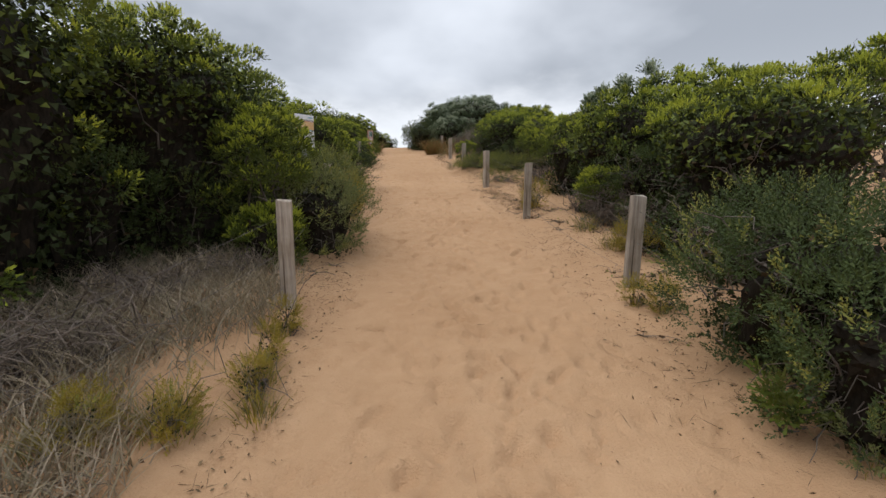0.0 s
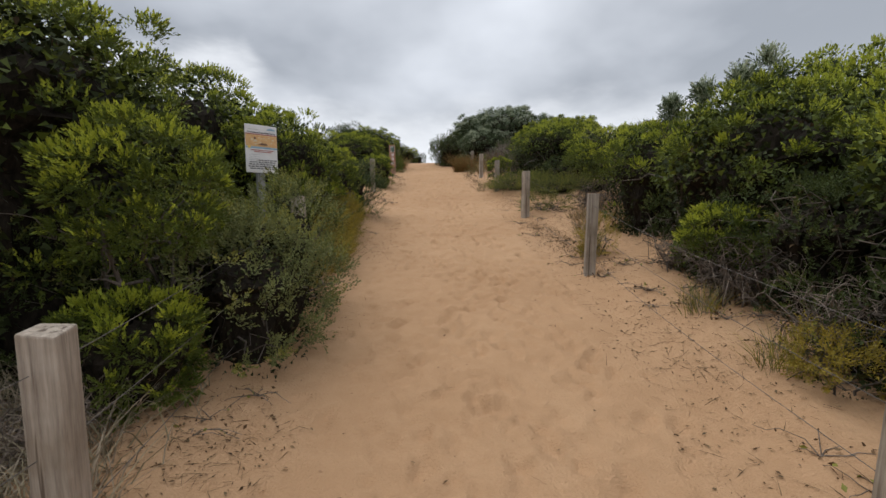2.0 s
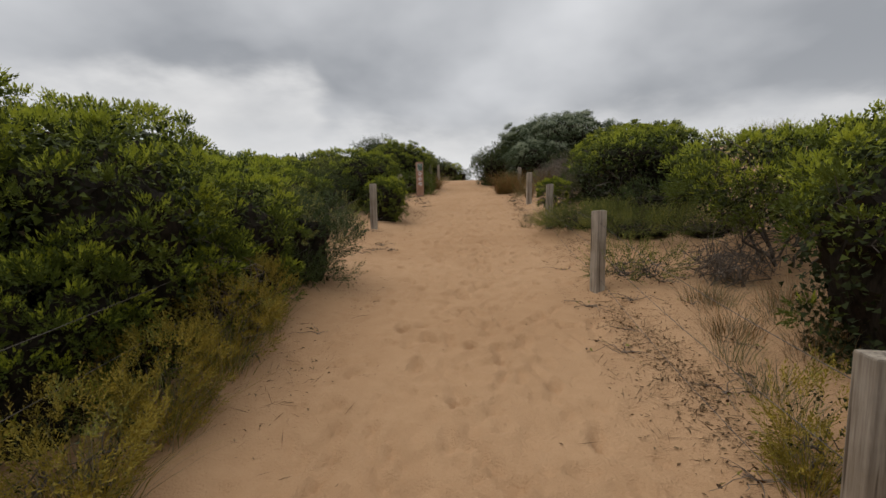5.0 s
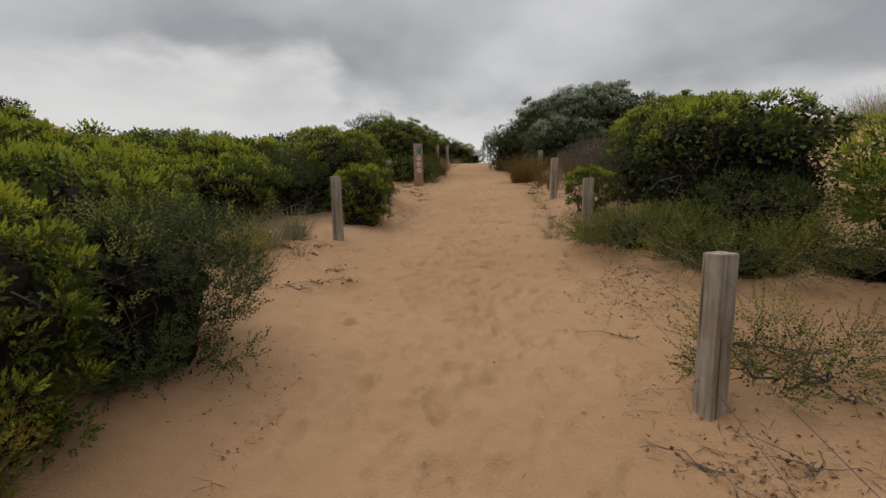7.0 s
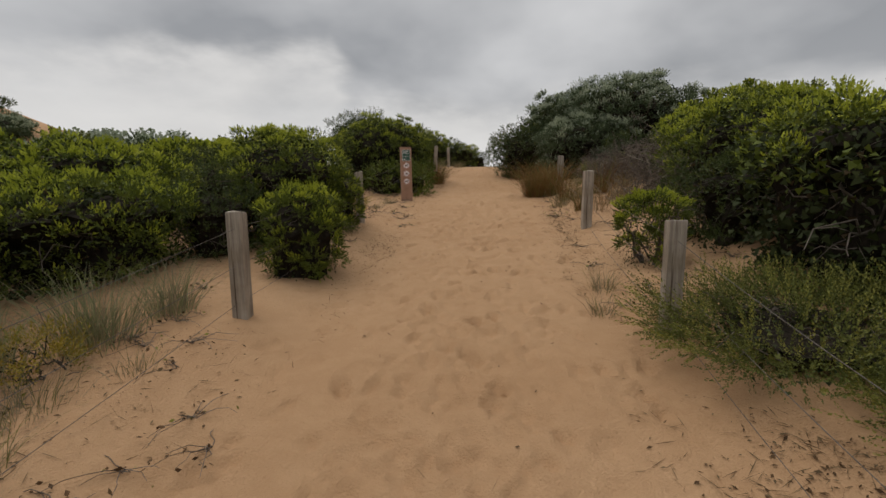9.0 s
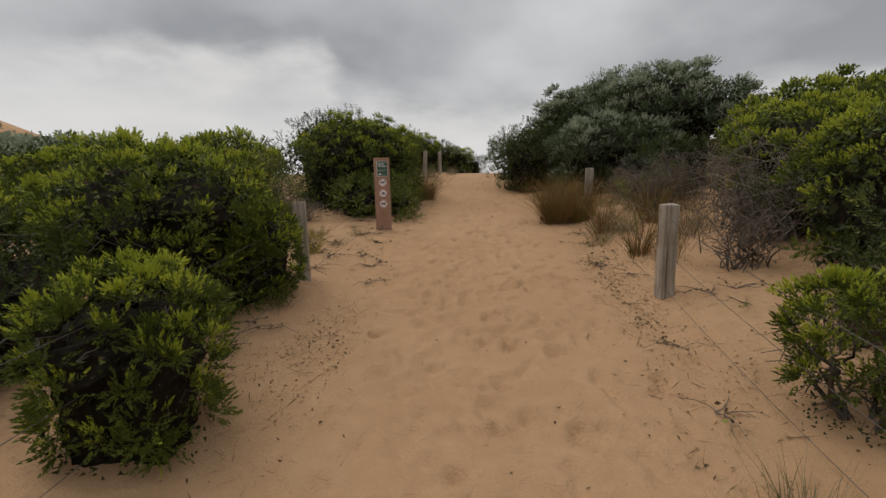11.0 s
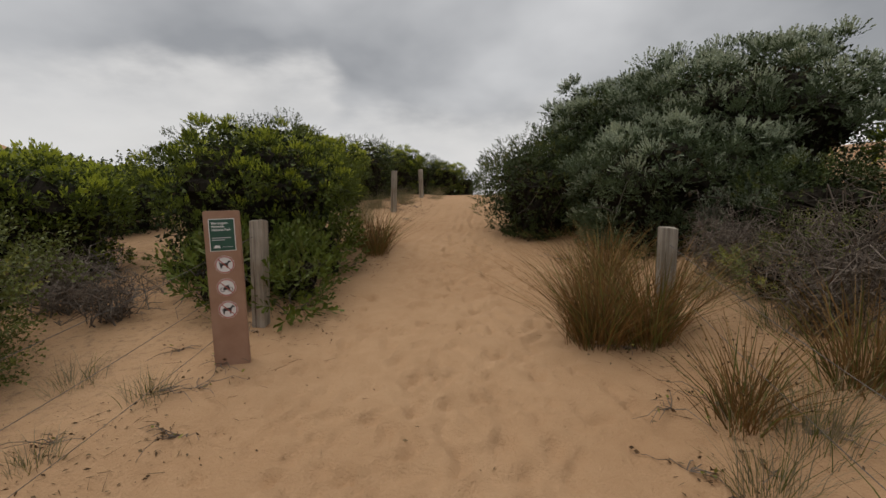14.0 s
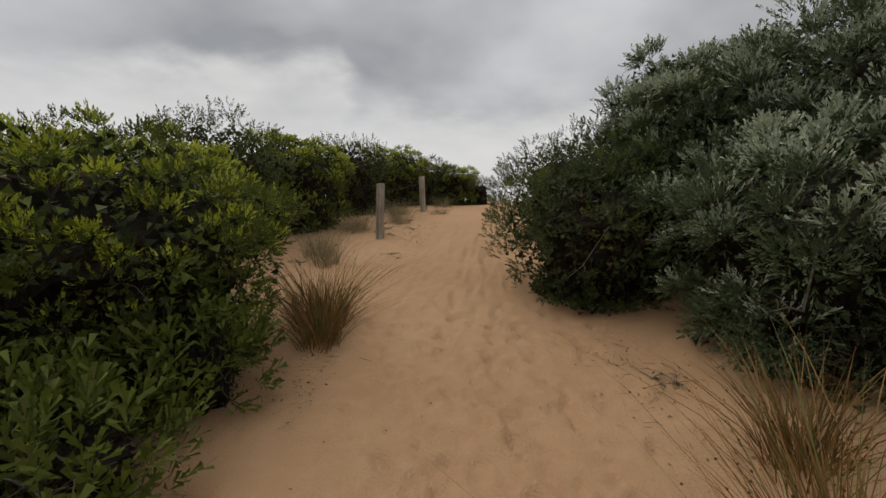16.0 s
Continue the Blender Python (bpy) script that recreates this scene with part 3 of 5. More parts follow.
def branch_mesh(rng, rx, ry, h, skirt, limbs, twigs, mat):
    paths = []
    low = skirt * h
    for i in range(limbs):
        az = 2 * np.pi * (i + rng.uniform(0, 0.8)) / limbs
        foot = np.array([math.cos(az) * 0.10 * rx, math.sin(az) * 0.10 * ry, -0.08])
        k = rng.uniform(0.4, 0.7)
        tip = np.array([math.cos(az) * rx * k, math.sin(az) * ry * k, low + (h - low) * rng.uniform(0.3, 0.6)])
        thick = rng.uniform(0.014, 0.028) * (0.6 + 0.4 * h)
        main = limb(rng, foot, tip, thick, thick * 0.3, 0.16, 7)
        paths.append(main)
        for j in range(twigs):
            s = main[0][rng.integers(2, 6)]
            e = s + np.clip(rng.normal(size=3), -1.6, 1.6) * [min(0.3 * rx, 0.4), min(0.3 * ry, 0.4), min(0.16 * h, 0.3)] + [0, 0, 0.05 * h]
            e[2] = max(e[2], 0.04)
            tw = limb(rng, s, e, thick * 0.4, 0.003, 0.2, 5)
            paths.append(tw)
            e2 = tw[0][3] + rng.normal(size=3) * 0.14
            paths.append(limb(rng, tw[0][3], e2, 0.004, 0.002, 0.2, 4))
    V, F = tubes(paths, 3)
    return mesh_np("trunk", V, F, [mat], smooth=True)


LOOK = {
    "box": ("dense coastal shrub with bright green rosettes of rounded leaves", "shrub"),
    "grey": ("small-leaved grey-green coastal shrub with olive tips", "shrub"),
    "silver": ("silvery grey coastal wattle bush with upright sprays", "shrub"),
    "dark": ("dark olive fine-leaved coastal shrub", "shrub"),
    "coast": ("deep green small-leaved coastal shrub with olive tips", "shrub"),
    "sprawl": ("low sprawling dull green shrub with arching sprays", "shrub"),
    "salt": ("low spreading saltbush with small dull green leaves", "shrub"),
    "yellow": ("low yellow-green bushy weed at the sand's edge", "weed"),
    "olive": ("olive-tipped grey-green coastal shrub", "shrub"),
    "broad": ("low shrub with long glossy dark green leaves", "shrub"),
}
SEED = [100]


def shrub(kind, x, y, rx, ztop, ry=None, skirt=0.0, coarse=1.0, thin=1.0, limbs=7, twigs=4, label="", bare=0.0):
    SEED[0] += 1
    rng = np.random.default_rng(SEED[0])
    ry = ry or rx
    coarse = coarse * (1 + 0.36 * min(max(abs(x - float(path_x(y))) - 2.2, 0), 4))
    z = gz(x, y) - 0.03
    h = max(ztop - z, 0.25)
    text, cat = LOOK[kind]
    root = thing("shrub", pose(x, y, z), label or text, cat, "scrub along the path")
    heart, crown = crown_mesh(rng, kind, rx, ry, h, skirt, coarse, thin, (x, y, z), bare)
    part("crown", crown, None, root)
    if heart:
        part("shade_core", heart, None, root, "near-black closed core standing in for the shade inside the shrub")
    part("trunk", branch_mesh(rng, rx, ry, h, skirt, limbs, twigs, BARK), None, root, "many-stemmed twisted grey-brown trunk")
    return root


# left side, from the start up the slope
shrub("box", -4.0, 3.2, 1.75, 4.0, bare=0.8, skirt=0.06, limbs=10, twigs=8, label="tall dark green shrub with bare twisted lower branches")
shrub("box", -3.1, 5.3, 1.25, 3.7, bare=0.8, skirt=0.06, limbs=9, twigs=7, label="tall green shrub with dead lower branches")
shrub("dark", -3.3, 4.2, 0.8, 2.3, bare=0.8, limbs=9, twigs=7)
shrub("box", -1.86, 5.05, 0.54, 2.52, skirt=0.3, limbs=6, label="bright yellow-green shrub beside the notice board")
shrub("dark", -5.7, 5.0, 1.3, 3.3, bare=0.8, coarse=1.3)
shrub("grey", -4.5, 6.7, 1.3, 3.75, thin=0.9)
shrub("box", -3.4, 7.7, 1.05, 3.7)
shrub("grey", -1.45, 5.55, 0.68, 1.9, label="grey-green shrub spilling over the path edge")
shrub("grey", -2.35, 5.75, 0.78, 2.05)
shrub("box", -1.76, 4.8, 0.42, 1.5)
shrub("dark", -2.75, 5.0, 0.6, 2.0)
shrub("olive", -2.55, 6.8, 0.62, 1.95)
shrub("olive", -1.56, 6.4, 0.52, 2.18)
shrub("box", -2.6, 8.6, 0.95, 3.25)
shrub("box", -3.9, 9.7, 1.25, 3.75)
shrub("box", -2.45, 9.8, 0.75, 2.9)
shrub("box", -2.3, 8.0, 0.5, 2.35)
shrub("box", -2.15, 9.15, 0.42, 2.5)
shrub("box", -3.5, 10.9, 1.0, 3.25)
shrub("coast", -2.25, 10.8, 0.66, 2.75, thin=1.25, label="upright deep green shrub at the path edge")
shrub("box", -4.4, 12.3, 1.1, 3.25)
shrub("box", -5.9, 12.6, 1.5, 3.7, coarse=1.2)
shrub("box", -4.7, 14.5, 1.15, 3.4)
shrub("dark", -3.9, 15.4, 0.8, 3.4)
shrub("box", -6.4, 15.8, 1.6, 3.9, coarse=1.2)
shrub("box", -2.6, 15.05, 0.5, 3.25)
shrub("box", -3.5, 16.25, 0.9, 4.05)
shrub("box", -3.1, 16.6, 0.55, 3.5)
shrub("salt", -5.1, 18.9, 1.2, 4.05, label="low dull green saltbush on open sand")
shrub("dark", -6.0, 17.6, 0.9, 3.9)
shrub("box", -4.35, 22.1, 1.45, 5.12, label="rounded green shrub behind the track marker")
shrub("broad", -3.02, 20.65, 0.34, gz(-3.02, 20.65) + 0.42, thin=0.6, limbs=4, twigs=2)
shrub("broad", -3.3, 21.15, 0.46, 3.72, thin=0.7)
shrub("broad", -3.85, 20.9, 0.66, 3.75, thin=0.6)
shrub("broad", -3.45, 22.0, 0.42, 3.9, thin=0.7)
shrub("dark", -5.7, 23.4, 1.15, 5.35)
shrub("box", -6.7, 21.2, 1.1, 4.75, coarse=1.2)
shrub("dark", -6.3, 25.4, 1.35, 5.95, coarse=1.2)
shrub("box", -6.3, 27.5, 1.25, 5.85, coarse=1.25)
shrub("dark", -6.1, 29.6, 1.25, 6.05, coarse=1.3)
shrub("box", -5.9, 31.8, 1.25, 6.0, coarse=1.4)
shrub("box", -4.6, 33.4, 1.05, 5.6, coarse=1.4)
shrub("dark", -5.2, 32.4, 1.0, 5.75, coarse=1.4)
shrub("dark", -3.85, 34.2, 0.8, 5.25, coarse=1.4)

for x, y, r, h in ((-1.08, 2.62, 0.11, 0.18), (-1.12, 2.98, 0.09, 0.15), (-1.32, 2.25, 0.13, 0.17), (-1.62, 2.08, 0.14, 0.15), (-1.14, 3.4, 0.09, 0.18), (-1.6, 7.55, 0.36, 0.5), (-1.72, 8.2, 0.36, 0.55), (-1.82, 8.9, 0.36, 0.6), (-1.98, 9.5, 0.3, 0.6), (-3.1, 12.9, 0.25, 0.3), (-3.3, 18.15, 0.14, 0.2)):
    shrub("yellow", x, y, r, gz(x, y) + h, coarse=0.65 if r < 0.2 else 1.0, limbs=4, twigs=2)

# right side
shrub("coast", 2.08, 2.15, 0.52, 1.38, limbs=10, twigs=9)
shrub("broad", 1.72, 2.28, 0.12, gz(1.72, 2.28) + 0.14, coarse=0.6, limbs=3, twigs=1)
shrub("olive", 1.92, 2.0, 0.15, gz(1.92, 2.0) + 0.14, coarse=0.7, limbs=3, twigs=1)
shrub("yellow", 1.62, 3.82, 0.1, gz(1.62, 3.82) + 0.12, coarse=0.65, limbs=3, twigs=1)
shrub("yellow", 1.75, 3.62, 0.12, gz(1.75, 3.62) + 0.16, coarse=0.65, limbs=3, twigs=1)
shrub("yellow", 1.66, 8.25, 0.22, gz(1.66, 8.25) + 0.46, limbs=4, twigs=2)
shrub("yellow", 2.15, 5.05, 0.28, gz(2.15, 5.05) + 0.35, limbs=4, twigs=2)
shrub("grey", 0.95, 20.9, 0.5, 3.75, thin=0.5)
shrub("grey", 1.5, 21.2, 0.55, 3.9, thin=0.5)
shrub("coast", 2.25, 2.85, 0.86, 1.74, bare=0.4, thin=1.15, limbs=10, twigs=8, label="olive-green shrub leaning over the path edge")
shrub("box", 3.15, 4.8, 1.2, 2.75, bare=1.0, skirt=0.12, limbs=9, twigs=7, label="green shrub with dark bare lower branches")
shrub("box", 5.75, 5.7, 0.95, 3.5, bare=0.8, skirt=0.58, limbs=10, twigs=12, label="tall shrub canopy on bare black trunks")
shrub("box", 4.6, 5.6, 0.95, 3.1, bare=0.8, skirt=0.5, limbs=14, twigs=12, label="tall flat-topped shrub on dark bare crooked trunks")
shrub("dark", 2.75, 6.0, 0.8, 2.35, bare=0.5, limbs=11, twigs=10)
shrub("dark", 2.6, 5.15, 0.6, 1.6, bare=0.4, limbs=10, twigs=10)
shrub("box", 2.3, 6.55, 0.42, 1.95, skirt=0.25, limbs=5)
shrub("dark", 3.0, 8.35, 0.72, 2.3, limbs=9, twigs=8)
shrub("dark", 2.95, 7.4, 0.52, 2.0, limbs=8, twigs=8)
shrub("dark", 2.85, 6.7, 0.46, 1.75, limbs=8, twigs=8)
shrub("box", 2.95, 7.1, 1.15, 3.15, bare=0.8, skirt=0.03, limbs=9, twigs=6)
shrub("box", 4.7, 8.2, 1.5, 3.8)
for x, y, r, top in ((2.97, 9.45, 0.10, 3.4), (2.7, 7.95, 0.09, 3.28), (2.85, 7.5, 0.10, 3.3), (3.75, 8.6, 0.22, 3.8)):
    shrub("silver", x, y, r, top, skirt=0.66, thin=1.1, limbs=5, twigs=3, label="slender dark grey-green sapling standing above the hedge")
shrub("box", 2.85, 9.2, 1.0, 3.1, bare=0.8, skirt=0.05)
shrub("box", 3.0, 11.3, 1.25, 3.4, skirt=0.21, limbs=10, twigs=8, label="spreading green shrub on bare crooked branches over sand")
shrub("box", 4.6, 12.2, 1.5, 3.7)
shrub("sprawl", 1.5, 11.2, 0.5, 2.05, ry=0.4)
shrub("sprawl", 1.4, 13.95, 0.98, 2.5, ry=0.92, thin=1.2, label="wide low shrub sprawling over the sand")
shrub("sprawl", 2.2, 13.75, 0.7, 2.6)
shrub("sprawl", 1.95, 13.05, 0.85, 2.2)
shrub("sprawl", 2.75, 12.75, 0.7, 2.2)
shrub("dark", 2.4, 13.7, 0.75, 3.0, bare=1.0, limbs=10, twigs=8)
shrub("box", 2.45, 14.9, 1.4, 3.95, bare=1.0, skirt=0.12, limbs=10, twigs=8)
shrub("dark", 1.75, 16.2, 0.8, 3.7)
shrub("box", 0.84, 15.7, 0.38, 3.2, label="small bright green shrub beside the fence")
shrub("box", 2.4, 17.3, 1.25, 4.45, bare=0.5)
shrub("dark", 2.15, 18.5, 0.85, 3.75)
shrub("dark", 2.1, 17.5, 0.6, 3.3)
shrub("box", 2.7, 19.8, 1.3, 4.7, coarse=1.1)
shrub("dark", 3.4, 21.0, 1.2, 5.0, coarse=1.2)
shrub("silver", 1.8, 24.5, 2.15, 6.35, coarse=0.9, thin=1.5, label="tall silvery wattle dome over the sandy path")
shrub("silver", 0.65, 23.3, 1.4, 5.15)
shrub("dark", -0.85, 24.45, 1.25, 5.05, ry=1.3)
shrub("dark", -0.2, 25.0, 1.1, 5.9)
shrub("silver", 0.3, 24.9, 1.3, 6.2)
shrub("dark", 1.75, 22.0, 0.8, 4.5)
shrub("silver", 1.3, 22.7, 0.6, 4.3)
shrub("dark", -1.2, 27.2, 1.1, 5.6, coarse=1.2)
shrub("box", 3.9, 22.0, 1.6, 5.4, coarse=1.2)

# scrub filling the hollow on the left, and far clumps below the dunes
rng = np.random.default_rng(77)
for x, y, kind in ((-8.3, 11.5, "box"), (-8.6, 14.6, "box"), (-9.4, 18.2, "dark"), (-8.4, 20.6, "box"), (-9.0, 24.0, "dark"), (-11.5, 13.2, "box"), (-12.4, 17.4, "box"), (-12.0, 21.8, "silver"), (-11.2, 26.5, "box"), (-16.5, 18.0, "box"), (-16.8, 24.0, "silver"), (-15.0, 29.0, "box"), (-22.0, 25.0, "box"), (-21.5, 32.0, "silver"), (-28.0, 31.0, "silver"), (-34.0, 36.0, "silver"), (-30.0, 40.0, "box"), (-40.0, 40.0, "silver"), (-52.0, 41.0, "silver"), (-38.0, 50.0, "box"), (-58.5, 46.0, "dark"), (-54.0, 45.0, "silver"), (-48.0, 50.0, "silver")):
    far = math.hypot(x, y - 10)
    r = 1.5 + far * 0.035 + rng.uniform(-0.2, 0.3)
    shrub(kind, x, y, r, gz(x, y) + ((1.25 if far < 15 else 0.95) + rng.uniform(-0.2, 0.4) + far * 0.012), coarse=1.5 + far * 0.04, limbs=4, twigs=1)


# ---- timber fence posts and wires ----
def post_mesh(rng, w, d, tall):
    bm = bmesh.new()
    bmesh.ops.create_cube(bm, size=1)
    for v in bm.verts:
        v.co = Vector((v.co.x * w, v.co.y * d, (v.co.z + 0.5) * (tall + 0.25) - 0.25))
    for v in bm.verts:
        if v.co.z > 0:
            v.co.z += rng.uniform(-0.012, 0.012)
    bmesh.ops.bevel(bm, geom=[e for e in bm.edges], offset=0.009, segments=2, affect="EDGES", profile=0.6)
    return bm


# x, y, height of the top, lean, turn
POSTS = [(-1.262, 3.82, 1.54, 0, 12), (-1.70, 7.1, 1.99, -1, -8), (-2.43, 13.91, 2.98, -1, 10), (-2.86, 17.19, 3.42, -2, 25), (-3.16, 20.35, 3.92, 1, 8), (-4.17, 26.8, 4.74, 2, 5), (-4.44, 30.2, 5.01, -2, 5),
         (1.725, 4.20, 1.56, 2, -6), (1.40, 7.58, 2.02, 1, -4), (1.06, 10.95, 2.475, 0, 28), (0.70, 14.26, 2.946, 0, 4), (0.345, 17.25, 3.42, 0, 12), (0.045, 20.68, 3.88, 0, 4), (-2.1, 0.1, 0.95, 0, 0), (1.95, 0.5, 1.0, 0, 0)]
tops = []
for i, (x, y, top, lean, turn) in enumerate(POSTS):
    rng = np.random.default_rng(40 + i)
    z = gz(x, y)
    tall = top - z
    p = part("fence_post", post_mesh(rng, rng.uniform(0.108, 0.118), 0.115, tall), TIMBER, None)
    p.matrix_basis = pose(x, y, z, 0, lean, turn)
    tagged(p, "weathered grey square timber fence post in sand", "fence post", "fence posts")
    tops.append((x, y, z, tall))

WIRE = plain_material("dull_galvanised_wire", (0.07, 0.058, 0.048), (0.15, 0.13, 0.115), 0.75, 0.2, 90)


def wire(a, b, up_a, up_b):
    A, B = np.array([a[0], a[1], a[2] + up_a]), np.array([b[0], b[1], b[2] + up_b])
    t = np.linspace(0, 1, 12)[:, None]
    P = A * (1 - t) + B * t
    P[:, 2] -= 0.05 * np.sin(np.pi * t[:, 0])
    V, F = tubes([(P, np.full(12, 0.0019))], 5)
    tagged(new("fence_wire", mesh_np("fence_wire", V, F, [WIRE], smooth=True)), "thin dull metal fence wire strung between posts", "wire", "fence wires")


for row in ((13, 0, 1), (1, 2, 3, 4), (5, 6), (14, 7, 8, 9, 10, 11, 12)):
    for a, b in zip(row, row[1:]):
        for u in (0.73, 0.45, 0.16):
            wire(tops[a], tops[b], tops[a][3] - 0.85 + u, tops[b][3] - 0.85 + u)


# ---- signs ----
def box(bm, x0, x1, y0, y1, z0, z1, bevel=0.0):
    made = bmesh.ops.create_cube(bm, size=1)["verts"]
    for v in made:
        v.co = Vector(((x0 + x1) / 2 + v.co.x * (x1 - x0), (y0 + y1) / 2 + v.co.y * (y1 - y0), (z0 + z1) / 2 + v.co.z * (z1 - z0)))
    if bevel:
        bmesh.ops.bevel(bm, geom=list({e for v in made for e in v.link_edges}), offset=bevel, segments=2, affect="EDGES")
    return bm


def slab(x0, x1, y0, y1, z0, z1, bevel=0.0):
    return box(bmesh.new(), x0, x1, y0, y1, z0, z1, bevel)


def polygon(points, y, thick=0.0015):
    """A thin raised shape in the plane of the sign's face."""
    bm = bmesh.new()
    f = bm.faces.new([bm.verts.new((px, y, pz)) for px, pz in points])
    got = bmesh.ops.extrude_face_region(bm, geom=[f])
    for v in got["geom"]:
        if isinstance(v, bmesh.types.BMVert):
            v.co.y -= thick
    bmesh.ops.recalc_face_normals(bm, faces=bm.faces)
    return bm


def disc(cx, cz, r, y, thick=0.0015, n=40):
    return polygon([(cx + r * math.cos(2 * math.pi * i / n), cz + r * math.sin(2 * math.pi * i / n)) for i in range(n)], y, thick)


def ring(cx, cz, r0, r1, y, n=40):
    bm = bmesh.new()
    a = [bm.verts.new((cx + r0 * math.cos(2 * math.pi * i / n), y, cz + r0 * math.sin(2 * math.pi * i / n))) for i in range(n)]
    b = [bm.verts.new((cx + r1 * math.cos(2 * math.pi * i / n), y, cz + r1 * math.sin(2 * math.pi * i / n))) for i in range(n)]
    faces = [bm.faces.new((a[i], a[(i + 1) % n], b[(i + 1) % n], b[i])) for i in range(n)]
    got = bmesh.ops.extrude_face_region(bm, geom=faces)
    for v in got["geom"]:
        if isinstance(v, bmesh.types.BMVert):
            v.co.y -= 0.0015
    bmesh.ops.recalc_face_normals(bm, faces=bm.faces)
    return bm


def lettering(words, size, x, y, z, mat, parent, bold=0.0, width=None):
    """Raised letters on a face that looks along -y."""
    cu = bpy.data.curves.new("lettering", "FONT")
    cu.body, cu.size, cu.extrude, cu.offset = words, size, 0.0006, bold
    ob = bpy.data.objects.new("lettering", cu)
    me = bpy.data.meshes.new_from_object(ob)
    bpy.data.objects.remove(ob)
    co = np.empty(len(me.vertices) * 3, np.float32)
    me.vertices.foreach_get("co", co)
    co = co.reshape(-1, 3)
    k = width / (co[:, 0].max() - co[:, 0].min()) if width else 1.0
    turned = np.stack([x + co[:, 0] * k, y - co[:, 2], z + co[:, 1]], -1)
    me.vertices.foreach_set("co", turned.astype(np.float32).ravel())
    me.materials.clear()
    me.materials.append(mat)
    me.update()
    return part("lettering", me, None, parent)


WHITE = plain_material("white_sign_sheet", (0.66, 0.65, 0.64), (0.76, 0.75, 0.74), 0.4, scale=9)
BLACK = plain_material("black_print", (0.016, 0.016, 0.018), (0.03, 0.03, 0.032), 0.6)
RED = plain_material("faded_red_print", (0.34, 0.07, 0.05), (0.42, 0.11, 0.08), 0.6)
ORANGE = plain_material("faded_orange_print", (0.60, 0.34, 0.13), (0.70, 0.46, 0.22), 0.5, scale=30)
CREAM = plain_material("cream_print", (0.62, 0.50, 0.30), (0.70, 0.60, 0.42), 0.5)
BROWN = plain_material("brown_print", (0.12, 0.06, 0.04), (0.18, 0.10, 0.06), 0.6)
BLUE = plain_material("blue_print", (0.20, 0.36, 0.48), (0.30, 0.46, 0.56), 0.5)
GREY = plain_material("grey_print", (0.38, 0.38, 0.38), (0.46, 0.46, 0.46), 0.6)
YELLOW = plain_material("yellow_print", (0.70, 0.48, 0.05), (0.76, 0.55, 0.10), 0.5)
GREEN = plain_material("dark_green_plate", (0.012, 0.062, 0.040), (0.020, 0.080, 0.052), 0.4)
PLANK = plain_material("terracotta_brown_board", (0.27, 0.145, 0.09), (0.36, 0.215, 0.145), 0.75, scale=6)
POLE = plain_material("dull_grey_pole", (0.15, 0.145, 0.135), (0.24, 0.235, 0.22), 0.7, scale=14)


